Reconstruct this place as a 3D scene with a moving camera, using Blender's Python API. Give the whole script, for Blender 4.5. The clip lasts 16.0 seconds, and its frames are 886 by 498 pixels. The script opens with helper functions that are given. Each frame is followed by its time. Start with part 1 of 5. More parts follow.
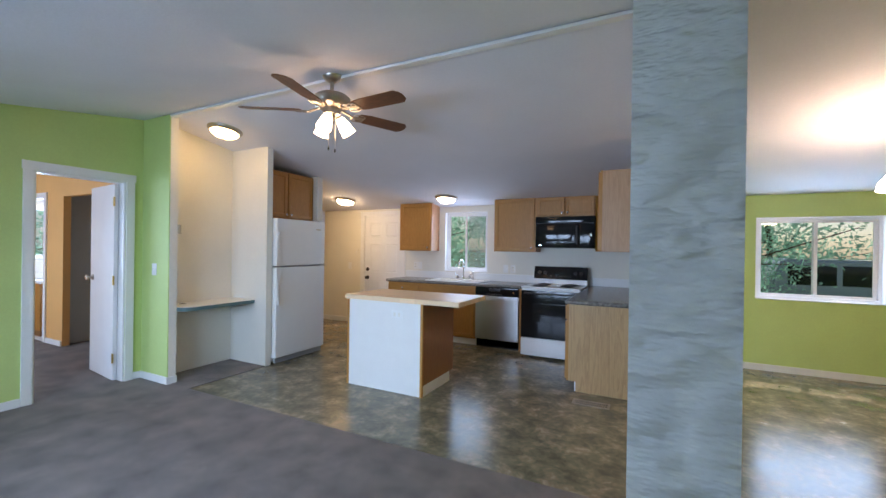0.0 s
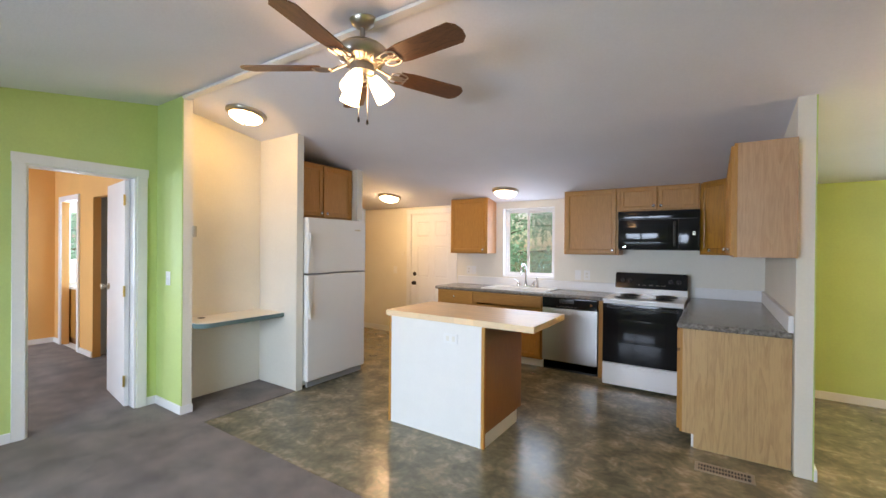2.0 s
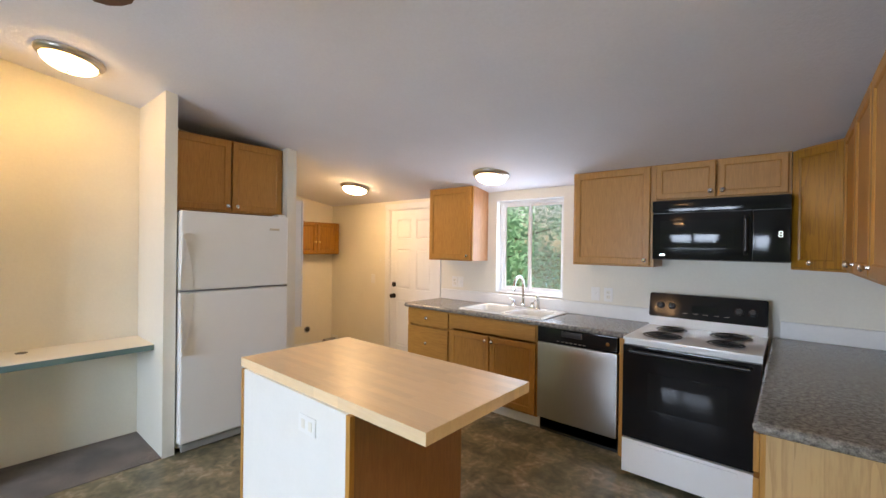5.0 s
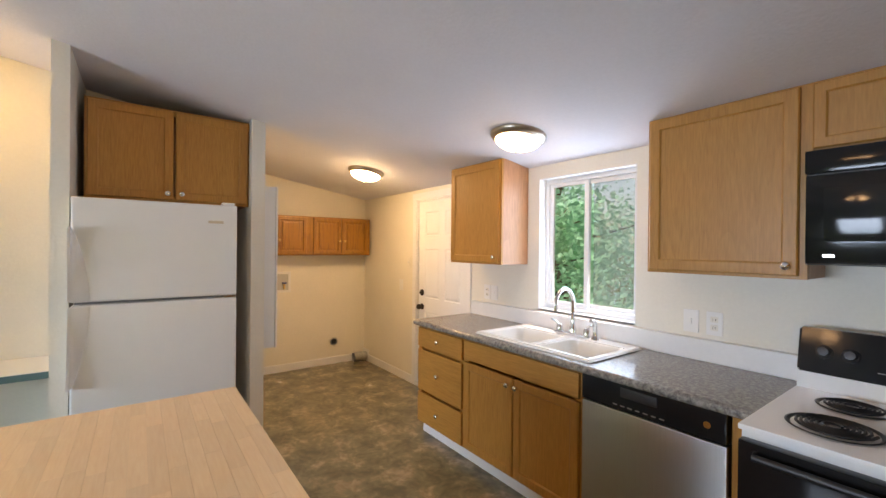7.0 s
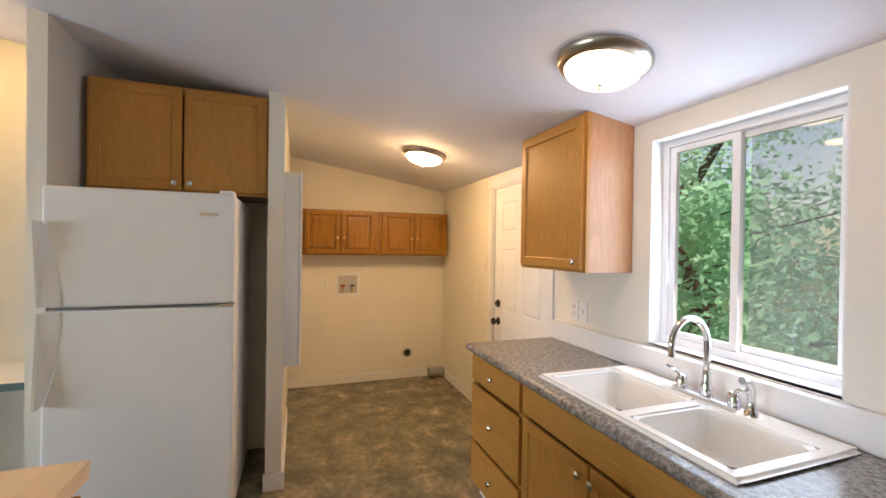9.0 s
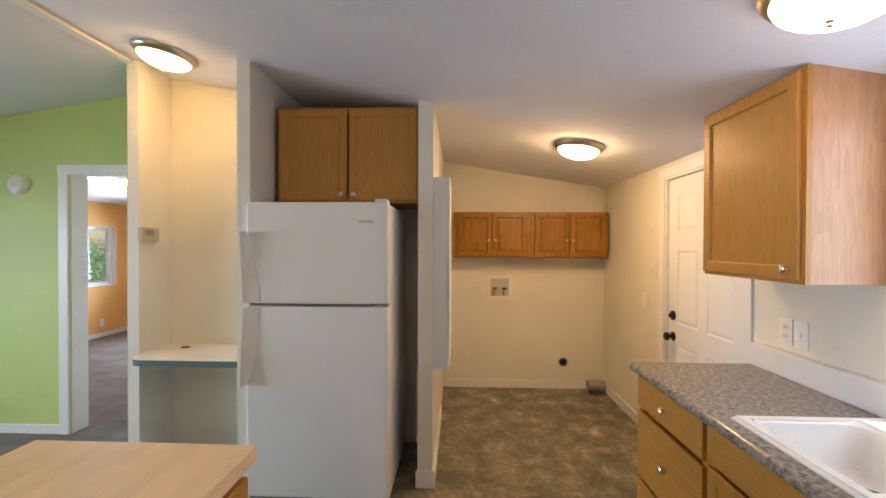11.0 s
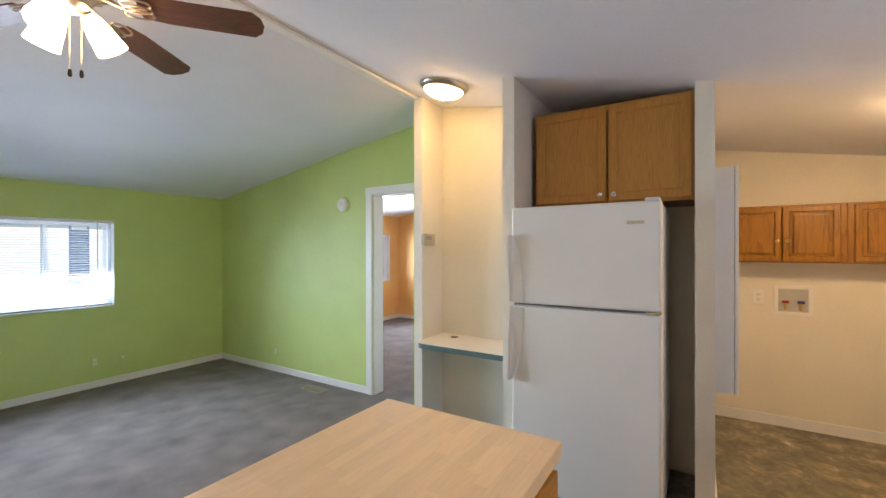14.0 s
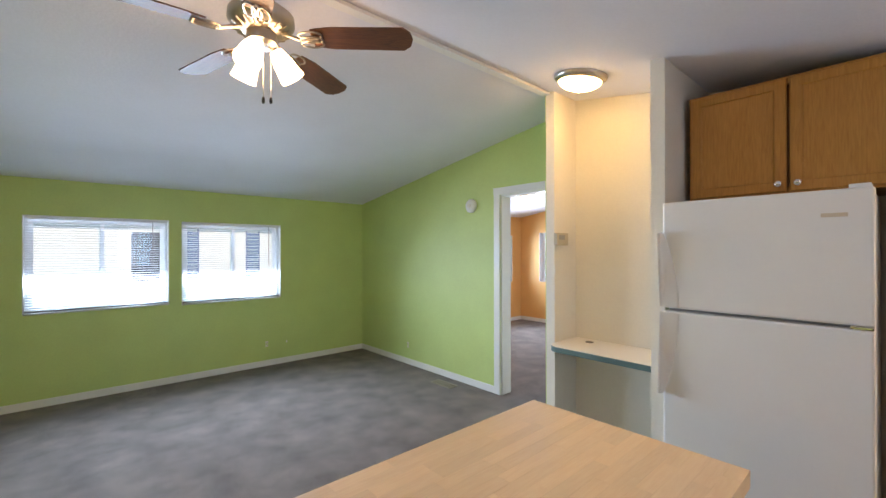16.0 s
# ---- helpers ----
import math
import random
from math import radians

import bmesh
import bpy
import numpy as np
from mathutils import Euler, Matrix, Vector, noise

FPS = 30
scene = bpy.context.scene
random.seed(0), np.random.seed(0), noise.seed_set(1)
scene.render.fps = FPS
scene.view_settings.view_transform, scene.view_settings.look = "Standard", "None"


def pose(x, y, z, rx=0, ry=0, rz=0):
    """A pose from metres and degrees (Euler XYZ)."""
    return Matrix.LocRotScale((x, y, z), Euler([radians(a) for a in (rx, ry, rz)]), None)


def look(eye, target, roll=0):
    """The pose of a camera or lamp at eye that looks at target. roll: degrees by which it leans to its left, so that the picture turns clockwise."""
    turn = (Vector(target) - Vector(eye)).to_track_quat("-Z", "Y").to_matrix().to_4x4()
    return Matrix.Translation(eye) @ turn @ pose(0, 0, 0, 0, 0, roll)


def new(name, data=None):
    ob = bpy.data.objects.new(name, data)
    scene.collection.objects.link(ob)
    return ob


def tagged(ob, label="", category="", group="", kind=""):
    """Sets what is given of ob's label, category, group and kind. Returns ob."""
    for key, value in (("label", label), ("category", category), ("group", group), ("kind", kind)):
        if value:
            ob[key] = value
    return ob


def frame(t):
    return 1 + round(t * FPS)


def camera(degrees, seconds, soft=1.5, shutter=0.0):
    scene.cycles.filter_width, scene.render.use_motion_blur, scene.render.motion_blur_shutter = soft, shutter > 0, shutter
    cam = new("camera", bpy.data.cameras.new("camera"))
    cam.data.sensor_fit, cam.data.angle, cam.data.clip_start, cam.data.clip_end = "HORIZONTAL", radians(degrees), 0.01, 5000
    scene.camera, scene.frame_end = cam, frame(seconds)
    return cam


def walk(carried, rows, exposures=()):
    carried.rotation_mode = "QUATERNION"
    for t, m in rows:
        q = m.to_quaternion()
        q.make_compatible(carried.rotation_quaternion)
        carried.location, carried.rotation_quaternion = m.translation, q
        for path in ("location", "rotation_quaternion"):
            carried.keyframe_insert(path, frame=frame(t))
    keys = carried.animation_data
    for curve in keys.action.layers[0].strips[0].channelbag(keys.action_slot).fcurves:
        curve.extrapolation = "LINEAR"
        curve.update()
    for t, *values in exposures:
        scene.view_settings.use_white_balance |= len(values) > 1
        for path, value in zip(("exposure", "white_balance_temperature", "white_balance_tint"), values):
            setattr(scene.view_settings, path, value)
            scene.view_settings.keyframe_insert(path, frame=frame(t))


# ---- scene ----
cam = camera(94.2, 16.0)
PATH = [
    (0, (-0.187, 0.354, 1.344), (-1.092, 2.138, 1.341), 0.8),
    (0.5, (-0.321, 0.483, 1.371), (-1.335, 2.207, 1.369), 0.6),
    (1, (-0.446, 0.656, 1.367), (-1.523, 2.341, 1.365), 0.6),
    (1.5, (-0.569, 0.842, 1.371), (-1.67, 2.513, 1.368), 0.5),
    (2, (-0.702, 1.065, 1.383), (-1.806, 2.733, 1.374), 0.5),
    (2.5, (-0.766, 1.296, 1.397), (-1.877, 2.959, 1.391), 0.5),
    (3, (-0.78, 1.557, 1.418), (-1.902, 3.213, 1.414), 0.5),
    (3.5, (-0.8, 1.814, 1.432), (-1.944, 3.454, 1.426), 0.6),
    (4, (-0.782, 2.105, 1.444), (-1.977, 3.709, 1.439), 0.4),
    (4.2, (-0.791, 2.199, 1.443), (-1.997, 3.794, 1.438), 0.5),
    (6.5, (-1.025, 3.66, 1.423), (-2.563, 4.938, 1.412), 0.7),
    (7, (-1.164, 3.921, 1.42), (-2.774, 5.107, 1.412), 0.6),
    (7.5, (-1.289, 4.174, 1.429), (-2.971, 5.256, 1.412), 0.5),
    (8, (-1.42, 4.391, 1.418), (-3.174, 5.353, 1.403), 0.6),
    (8.2, (-1.475, 4.471, 1.411), (-3.257, 5.379, 1.397), 0.7),
    (10.3, (-1.803, 4.808, 1.433), (-3.794, 5.0, 1.413), 0.4),
    (10.5, (-1.802, 4.8, 1.432), (-3.799, 4.912, 1.412), 0.3),
    (11, (-1.793, 4.779, 1.433), (-3.791, 4.699, 1.414), 0.2),
    (11.5, (-1.785, 4.741, 1.438), (-3.768, 4.478, 1.42), 0.1),
    (12, (-1.775, 4.702, 1.44), (-3.727, 4.265, 1.424), -0.0),
    (12.5, (-1.767, 4.659, 1.435), (-3.673, 4.055, 1.423), -0.1),
    (13, (-1.753, 4.632, 1.435), (-3.6, 3.864, 1.426), -0.2),
    (13.5, (-1.733, 4.594, 1.437), (-3.511, 3.678, 1.427), -0.1),
    (14, (-1.729, 4.554, 1.431), (-3.427, 3.497, 1.426), -0.1),
    (14.5, (-1.72, 4.524, 1.423), (-3.331, 3.338, 1.423), -0.1),
    (15, (-1.698, 4.501, 1.427), (-3.222, 3.205, 1.423), -0.1),
    (15.5, (-1.686, 4.485, 1.424), (-3.117, 3.088, 1.423), -0.0),
    (16, (-1.673, 4.47, 1.419), (-3.008, 2.98, 1.422), -0.1),
]
EXPOSURES = [(0.0, -0.34, 6900, 30), (0.7, -0.08, 7850, 31), (2.5, 0.07, 8350, 32), (6.5, 0.20, 8500, 32), (8.0, 0.18, 8500, 32), (11.0, 0.02, 8250, 31), (13.0, 0.22, 8050, 31), (16.0, 0.14, 8000, 31)]
walk(cam, [(t, look(eye, target, roll)) for t, eye, target, roll in PATH], EXPOSURES)

# ---- world, sun, lights ----
world = bpy.data.worlds.new("world")
scene.world = world
world.use_nodes = True
wn = world.node_tree.nodes
sky = wn.new("ShaderNodeTexSky")
sky.sky_type, sky.sun_disc = "NISHITA", False
sky.sun_elevation, sky.sun_rotation = radians(55), radians(19)
wn["Background"].inputs[1].default_value = 0.15
world.node_tree.links.new(sky.outputs[0], wn["Background"].inputs[0])
sun_data = bpy.data.lights.new("sun", "SUN")
sun_data.energy, sun_data.angle, sun_data.color = 5.0, radians(0.5), (1.0, 0.95, 0.86)
sun = new("sun", sun_data)
sun.matrix_world = look((7.0, 22.0, 30.0), (0, 2, 0))


def window_light(name, eye, target, w, h, watts, color, spread=180):
    d = bpy.data.lights.new(name, "AREA")
    d.shape, d.size, d.size_y, d.energy, d.color = "RECTANGLE", w, h, watts, color
    d.spread = radians(spread)
    ob = new(name, d)
    ob.matrix_world = look(eye, target)
    return ob


DAY = (0.43, 0.71, 1.0)
window_light("window_light_south_1", (-1.84, -0.706, 1.29), (-1.84, 2.5, 0.1), 1.1, 0.88, 46, DAY, 118)
window_light("window_light_outer_1", (-1.84, -0.796, 1.29), (-1.84, 2.5, 1.25), 1.1, 0.88, 14, DAY, 150)
window_light("window_light_south_2", (-3.065, -0.706, 1.28), (-3.065, 2.5, 0.1), 1.02, 0.87, 46, DAY, 118)
window_light("window_light_outer_2", (-3.065, -0.796, 1.28), (-3.065, 2.5, 1.2), 1.02, 0.87, 10, DAY, 150)
window_light("window_light_kitchen", (-2.77, 6.29, 1.45), (-2.77, 3, 1.3), 0.66, 0.88, 10, DAY)
window_light("window_light_dining", (1.43, 6.29, 1.28), (1.43, 3, 1.2), 1.0, 0.85, 25, DAY)
window_light("window_light_bed_south", (-7.64, -0.706, 1.24), (-7.64, 2, 1.1), 1.0, 0.85, 58, DAY, 130)
# Added lamp that brightens the bathroom; its window is not a known one.
window_light("fill_light_bath", (-8.54, 3.3, 1.5), (-5, 3.3, 1.2), 0.56, 0.76, 55, DAY)
window_light("window_light_bed_west", (-8.44, 0.25, 1.28), (-5, 0.3, 1.1), 1.0, 0.9, 48, DAY, 130)


# ---- materials ----
def mat(name, color, rough=0.6, metal=0.0, var=0.10, scale=9.0, stretch=(1, 1, 1), bump=0.0, bump_scale=120.0, fine=60.0, coat=0.0, second=None, emit=None, spec=0.5, sharp=(0.3, 0.7)):
    m = bpy.data.materials.new(name)
    m.use_nodes = True
    nt = m.node_tree
    N, L = nt.nodes, nt.links
    b = N["Principled BSDF"]
    b.inputs["Roughness"].default_value = rough
    b.inputs["Metallic"].default_value = metal
    b.inputs["Specular IOR Level"].default_value = spec
    if coat:
        b.inputs["Coat Weight"].default_value = coat
        b.inputs["Coat Roughness"].default_value = 0.12
    tc = N.new("ShaderNodeTexCoord")
    mp = N.new("ShaderNodeMapping")
    mp.inputs["Scale"].default_value = stretch
    L.new(tc.outputs["Object"], mp.inputs["Vector"])
    n1 = N.new("ShaderNodeTexNoise")
    n1.inputs["Scale"].default_value, n1.inputs["Detail"].default_value = scale, 6
    n2 = N.new("ShaderNodeTexNoise")
    n2.inputs["Scale"].default_value, n2.inputs["Detail"].default_value = fine, 3
    L.new(mp.outputs[0], n1.inputs["Vector"])
    L.new(mp.outputs[0], n2.inputs["Vector"])
    mixf = N.new("ShaderNodeMath")
    mixf.operation = "MULTIPLY_ADD"
    L.new(n2.outputs["Fac"], mixf.inputs[0])
    mixf.inputs[1].default_value = 0.4
    sub = N.new("ShaderNodeMath")
    sub.operation = "MULTIPLY"
    L.new(n1.outputs["Fac"], sub.inputs[0])
    sub.inputs[1].default_value = 0.6
    L.new(sub.outputs[0], mixf.inputs[2])
    ramp = N.new("ShaderNodeValToRGB")
    c2 = second or tuple(max(0, c * (1 - var)) for c in color)
    c1 = color if second else tuple(min(1, c * (1 + var * 0.6)) for c in color)
    ramp.color_ramp.elements[0].position, ramp.color_ramp.elements[0].color = sharp[0], (*c2, 1)
    ramp.color_ramp.elements[1].position, ramp.color_ramp.elements[1].color = sharp[1], (*c1, 1)
    L.new(mixf.outputs[0], ramp.inputs[0])
    L.new(ramp.outputs[0], b.inputs["Base Color"])
    if bump:
        nb = N.new("ShaderNodeTexNoise")
        nb.inputs["Scale"].default_value, nb.inputs["Detail"].default_value = bump_scale, 3
        L.new(mp.outputs[0], nb.inputs["Vector"])
        bp = N.new("ShaderNodeBump")
        bp.inputs["Strength"].default_value, bp.inputs["Distance"].default_value = bump, 0.004
        L.new(nb.outputs["Fac"], bp.inputs["Height"])
        L.new(bp.outputs[0], b.inputs["Normal"])
    if emit:
        b.inputs["Emission Color"].default_value = (*emit[:3], 1)
        b.inputs["Emission Strength"].default_value = emit[3]
    return m


def vary(m, amount=0.25):
    """Brightness that differs from piece to piece."""
    N, L = m.node_tree.nodes, m.node_tree.links
    b = N["Principled BSDF"]
    src = b.inputs["Base Color"].links[0].from_socket
    oi = N.new("ShaderNodeObjectInfo")
    mr = N.new("ShaderNodeMapRange")
    mr.inputs["To Min"].default_value, mr.inputs["To Max"].default_value = 1 - amount, 1 + amount * 0.5
    L.new(oi.outputs["Random"], mr.inputs["Value"])
    hsv = N.new("ShaderNodeHueSaturation")
    L.new(src, hsv.inputs["Color"])
    L.new(mr.outputs[0], hsv.inputs["Value"])
    L.new(hsv.outputs[0], b.inputs["Base Color"])
    return m


def wood(name, color, dark, stretch, rough=0.46, coat=0.08, cathedral=0.5):
    """Oak grain: long fibres, with cathedral arches and fine pores."""
    m = bpy.data.materials.new(name)
    m.use_nodes = True
    N, L = m.node_tree.nodes, m.node_tree.links
    b = N["Principled BSDF"]
    b.inputs["Roughness"].default_value = rough
    b.inputs["Coat Weight"].default_value, b.inputs["Coat Roughness"].default_value = coat, 0.25
    tc = N.new("ShaderNodeTexCoord")
    oi = N.new("ShaderNodeObjectInfo")
    off = N.new("ShaderNodeVectorMath")
    off.operation = "ADD"
    sc = N.new("ShaderNodeVectorMath")
    sc.operation = "SCALE"
    sc.inputs[0].default_value = (3.1, 5.3, 7.7)
    L.new(oi.outputs["Random"], sc.inputs["Scale"])
    L.new(tc.outputs["Object"], off.inputs[0])
    L.new(sc.outputs[0], off.inputs[1])
    mp = N.new("ShaderNodeMapping")
    mp.inputs["Scale"].default_value = stretch
    L.new(off.outputs[0], mp.inputs["Vector"])
    big = N.new("ShaderNodeTexNoise")
    big.inputs["Scale"].default_value, big.inputs["Detail"].default_value, big.inputs["Distortion"].default_value = 0.9, 2, 0.5
    L.new(mp.outputs[0], big.inputs["Vector"])
    rings = N.new("ShaderNodeMath")
    rings.operation = "MULTIPLY"
    rings.inputs[1].default_value = 9.0
    L.new(big.outputs["Fac"], rings.inputs[0])
    fr = N.new("ShaderNodeMath")
    fr.operation = "FRACT"
    L.new(rings.outputs[0], fr.inputs[0])
    fine = N.new("ShaderNodeTexNoise")
    fine.inputs["Scale"].default_value, fine.inputs["Detail"].default_value = 16.0, 5
    L.new(mp.outputs[0], fine.inputs["Vector"])
    add = N.new("ShaderNodeMath")
    add.operation = "MULTIPLY_ADD"
    L.new(fr.outputs[0], add.inputs[0])
    add.inputs[1].default_value = cathedral * 0.5
    L.new(fine.outputs["Fac"], add.inputs[2])
    ramp = N.new("ShaderNodeValToRGB")
    ramp.color_ramp.elements[0].position, ramp.color_ramp.elements[0].color = 0.30, (*dark, 1)
    ramp.color_ramp.elements[1].position, ramp.color_ramp.elements[1].color = 0.78, (*color, 1)
    L.new(add.outputs[0], ramp.inputs[0])
    L.new(ramp.outputs[0], b.inputs["Base Color"])
    bp = N.new("ShaderNodeBump")
    bp.inputs["Strength"].default_value, bp.inputs["Distance"].default_value = 0.12, 0.002
    L.new(fine.outputs["Fac"], bp.inputs["Height"])
    L.new(bp.outputs[0], b.inputs["Normal"])
    return m


def vinyl_floor():
    """Sheet vinyl printed with broken slate in grey-brown, olive and rust."""
    m = bpy.data.materials.new("slate_vinyl")
    m.use_nodes = True
    N, L = m.node_tree.nodes, m.node_tree.links
    b = N["Principled BSDF"]
    tex = N.new("ShaderNodeTexCoord")
    tc = N.new("ShaderNodeVectorMath")
    tc.inputs[1].default_value = (0.13, 0.21, 0.37)
    L.new(tex.outputs["Object"], tc.inputs[0])
    warp = N.new("ShaderNodeTexNoise")
    warp.inputs["Scale"].default_value, warp.inputs["Detail"].default_value = 5.0, 4
    L.new(tc.outputs[0], warp.inputs["Vector"])
    mv = N.new("ShaderNodeVectorMath")
    mv.operation = "MULTIPLY_ADD"
    mv.inputs[1].default_value = (0.16, 0.16, 0.0)
    L.new(warp.outputs["Color"], mv.inputs[0])
    L.new(tc.outputs[0], mv.inputs[2])
    flakes = N.new("ShaderNodeTexNoise")
    flakes.inputs["Scale"].default_value, flakes.inputs["Detail"].default_value, flakes.inputs["Distortion"].default_value = 24.0, 5, 0.0
    L.new(mv.outputs[0], flakes.inputs["Vector"])
    large = N.new("ShaderNodeTexNoise")
    large.inputs["Scale"].default_value, large.inputs["Detail"].default_value, large.inputs["Distortion"].default_value = 5.5, 4, 0.0
    L.new(mv.outputs[0], large.inputs["Vector"])
    add = N.new("ShaderNodeMath")
    add.operation = "MULTIPLY_ADD"
    L.new(flakes.outputs["Fac"], add.inputs[0])
    add.inputs[1].default_value = 0.55
    L.new(large.outputs["Fac"], add.inputs[2])
    ramp = N.new("ShaderNodeValToRGB")
    e = ramp.color_ramp.elements
    e[0].position, e[0].color = 0.55, (0.102, 0.098, 0.070, 1)
    e[1].position, e[1].color = 1.0, (0.36, 0.30, 0.21, 1)
    for p, c in ((0.64, (0.125, 0.118, 0.078, 1)), (0.74, (0.165, 0.152, 0.098, 1)), (0.81, (0.195, 0.176, 0.112, 1)), (0.86, (0.250, 0.195, 0.122, 1)), (0.92, (0.28, 0.235, 0.160, 1))):
        x = e.new(p)
        x.color = c
    L.new(add.outputs[0], ramp.inputs[0])
    L.new(ramp.outputs[0], b.inputs["Base Color"])
    rr = N.new("ShaderNodeMapRange")
    rr.inputs["To Min"].default_value, rr.inputs["To Max"].default_value = 0.13, 0.33
    L.new(large.outputs["Fac"], rr.inputs["Value"])
    L.new(rr.outputs[0], b.inputs["Roughness"])
    return m


def glass_mat(name, tint=(0.9, 0.97, 0.96), rough=0.0):
    m = bpy.data.materials.new(name)
    m.use_nodes = True
    N, L = m.node_tree.nodes, m.node_tree.links
    N.remove(N["Principled BSDF"])
    tr = N.new("ShaderNodeBsdfTransparent")
    tr.inputs[0].default_value = (*tint, 1)
    gl = N.new("ShaderNodeBsdfGlossy")
    gl.inputs["Roughness"].default_value = 0.02
    lw = N.new("ShaderNodeLayerWeight")
    lw.inputs[0].default_value = 0.5
    pw = N.new("ShaderNodeMath")
    pw.operation = "POWER"
    pw.inputs[1].default_value = 4.0
    L.new(lw.outputs["Facing"], pw.inputs[0])
    fz = N.new("ShaderNodeMath")
    fz.operation = "MULTIPLY_ADD"
    fz.inputs[1].default_value, fz.inputs[2].default_value = 0.6, 0.035
    L.new(pw.outputs[0], fz.inputs[0])
    mx = N.new("ShaderNodeMixShader")
    L.new(fz.outputs[0], mx.inputs[0])
    L.new(tr.outputs[0], mx.inputs[1])
    L.new(gl.outputs[0], mx.inputs[2])
    L.new(mx.outputs[0], N["Material Output"].inputs[0])
    return m


def screen_mat():
    """Fine grey fly mesh: mostly open, with a pale haze where light falls on it."""
    m = bpy.data.materials.new("insect_mesh")
    m.use_nodes = True
    N, L = m.node_tree.nodes, m.node_tree.links
    b = N["Principled BSDF"]
    b.inputs["Base Color"].default_value = (0.42, 0.43, 0.46, 1)
    b.inputs["Roughness"].default_value = 0.7
    tr = N.new("ShaderNodeBsdfTransparent")
    mx = N.new("ShaderNodeMixShader")
    mx.inputs[0].default_value = 0.24
    L.new(tr.outputs[0], mx.inputs[1])
    L.new(b.outputs[0], mx.inputs[2])
    L.new(mx.outputs[0], N["Material Output"].inputs[0])
    return m


GREEN = mat("green_wall_paint", (0.52, 0.66, 0.24), 0.55, var=0.07, scale=3, bump=0.25, bump_scale=90)
ORANGE = mat("orange_wall_paint", (0.82, 0.44, 0.15), 0.6, var=0.06, scale=3, bump=0.25, bump_scale=90)
CREAM = mat("offwhite_wall_paint", (0.80, 0.765, 0.675), 0.5, var=0.05, scale=3, bump=0.22, bump_scale=90)
WHITEWALL = mat("textured_white_paint", (0.78, 0.80, 0.82), 0.5, var=0.04, scale=4, stretch=(1, 1, 2.6), bump=1.0, bump_scale=20)
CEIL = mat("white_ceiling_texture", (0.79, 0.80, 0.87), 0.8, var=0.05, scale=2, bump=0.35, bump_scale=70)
TRIM = mat("white_trim_paint", (0.82, 0.82, 0.81), 0.35, var=0.04, scale=6)
DARKROOM = mat("grey_closet_paint", (0.45, 0.44, 0.40), 0.7, var=0.05)
# Lighter blotches put window sheen on the pile into the colour, besides vacuum marks.
CARPET = mat("grey_brown_carpet", (0.255, 0.214, 0.192), 0.95, var=0.4, scale=4.5, bump=1.0, bump_scale=340, fine=260, second=(0.118, 0.099, 0.092), sharp=(0.34, 0.68), spec=0.1)
CARPET.node_tree.nodes["Principled BSDF"].inputs["Sheen Weight"].default_value = 0.12
CARPET.node_tree.nodes["Principled BSDF"].inputs["Sheen Roughness"].default_value = 0.45
for _b in WHITEWALL.node_tree.nodes:
    if _b.type == "BUMP":
        _b.inputs["Distance"].default_value = 0.02
VINYL = vinyl_floor()
BADGE = mat("beige_badge", (0.62, 0.52, 0.38), 0.4)
OAK = wood("honey_oak", (0.54, 0.246, 0.052), (0.42, 0.172, 0.030), (9, 9, 0.8), cathedral=0.28)
OAKH = wood("honey_oak_rail", (0.54, 0.246, 0.052), (0.42, 0.172, 0.030), (0.8, 9, 9), cathedral=0.28)
PALEOAK = wood("pale_oak_panel", (0.60, 0.365, 0.17), (0.45, 0.25, 0.105), (8, 8, 0.7), 0.45, 0.12, 0.7)
ROSY = wood("pale_rosy_oak", (0.58, 0.345, 0.20), (0.47, 0.26, 0.14), (8, 8, 0.7), 0.45, 0.1, 0.5)
PINKOAK = wood("rosy_oak_side", (0.60, 0.30, 0.155), (0.46, 0.215, 0.10), (8, 8, 0.7), 0.4, 0.2)
BROWNPANEL = wood("brown_panel", (0.30, 0.135, 0.048), (0.235, 0.10, 0.035), (7, 7, 0.9), 0.45, 0.1, 0.2)
DARKOAK = wood("amber_oak", (0.37, 0.160, 0.013), (0.20, 0.076, 0.006), (9, 9, 0.8), 0.35, 0.3, 0.8)
BLADE = wood("walnut_blade", (0.16, 0.058, 0.022), (0.075, 0.028, 0.012), (2, 14, 14), 0.5, 0.05)
MAPLE = vary(wood("maple_stave", (0.90, 0.67, 0.43), (0.84, 0.59, 0.355), (0.9, 10, 10), 0.42, 0.12, 0.2), 0.08)
BOARD = mat("white_painted_board", (0.80, 0.79, 0.76), 0.45, var=0.03)
COUNTER = mat("grey_granite_laminate", (0.33, 0.305, 0.275), 0.21, var=0.5, scale=60, fine=230, second=(0.085, 0.076, 0.068), sharp=(0.37, 0.62))
ENAMEL = mat("white_enamel", (0.84, 0.84, 0.83), 0.2, var=0.02)
FRIDGEW = mat("white_appliance", (0.80, 0.79, 0.76), 0.38, var=0.02, bump=0.12, bump_scale=260)
GREYP = mat("grey_plastic", (0.30, 0.30, 0.29), 0.5)
BLACK = mat("black_gloss", (0.012, 0.012, 0.013), 0.09, var=0.1, spec=0.25)
BLACKM = mat("black_satin", (0.02, 0.02, 0.021), 0.35, var=0.2)
DGLASS = mat("dark_oven_glass", (0.016, 0.017, 0.018), 0.06, var=0.1, spec=0.25)
STEEL = mat("brushed_steel", (0.50, 0.49, 0.47), 0.32, 1.0, var=0.12, scale=6, stretch=(120, 120, 0.6))
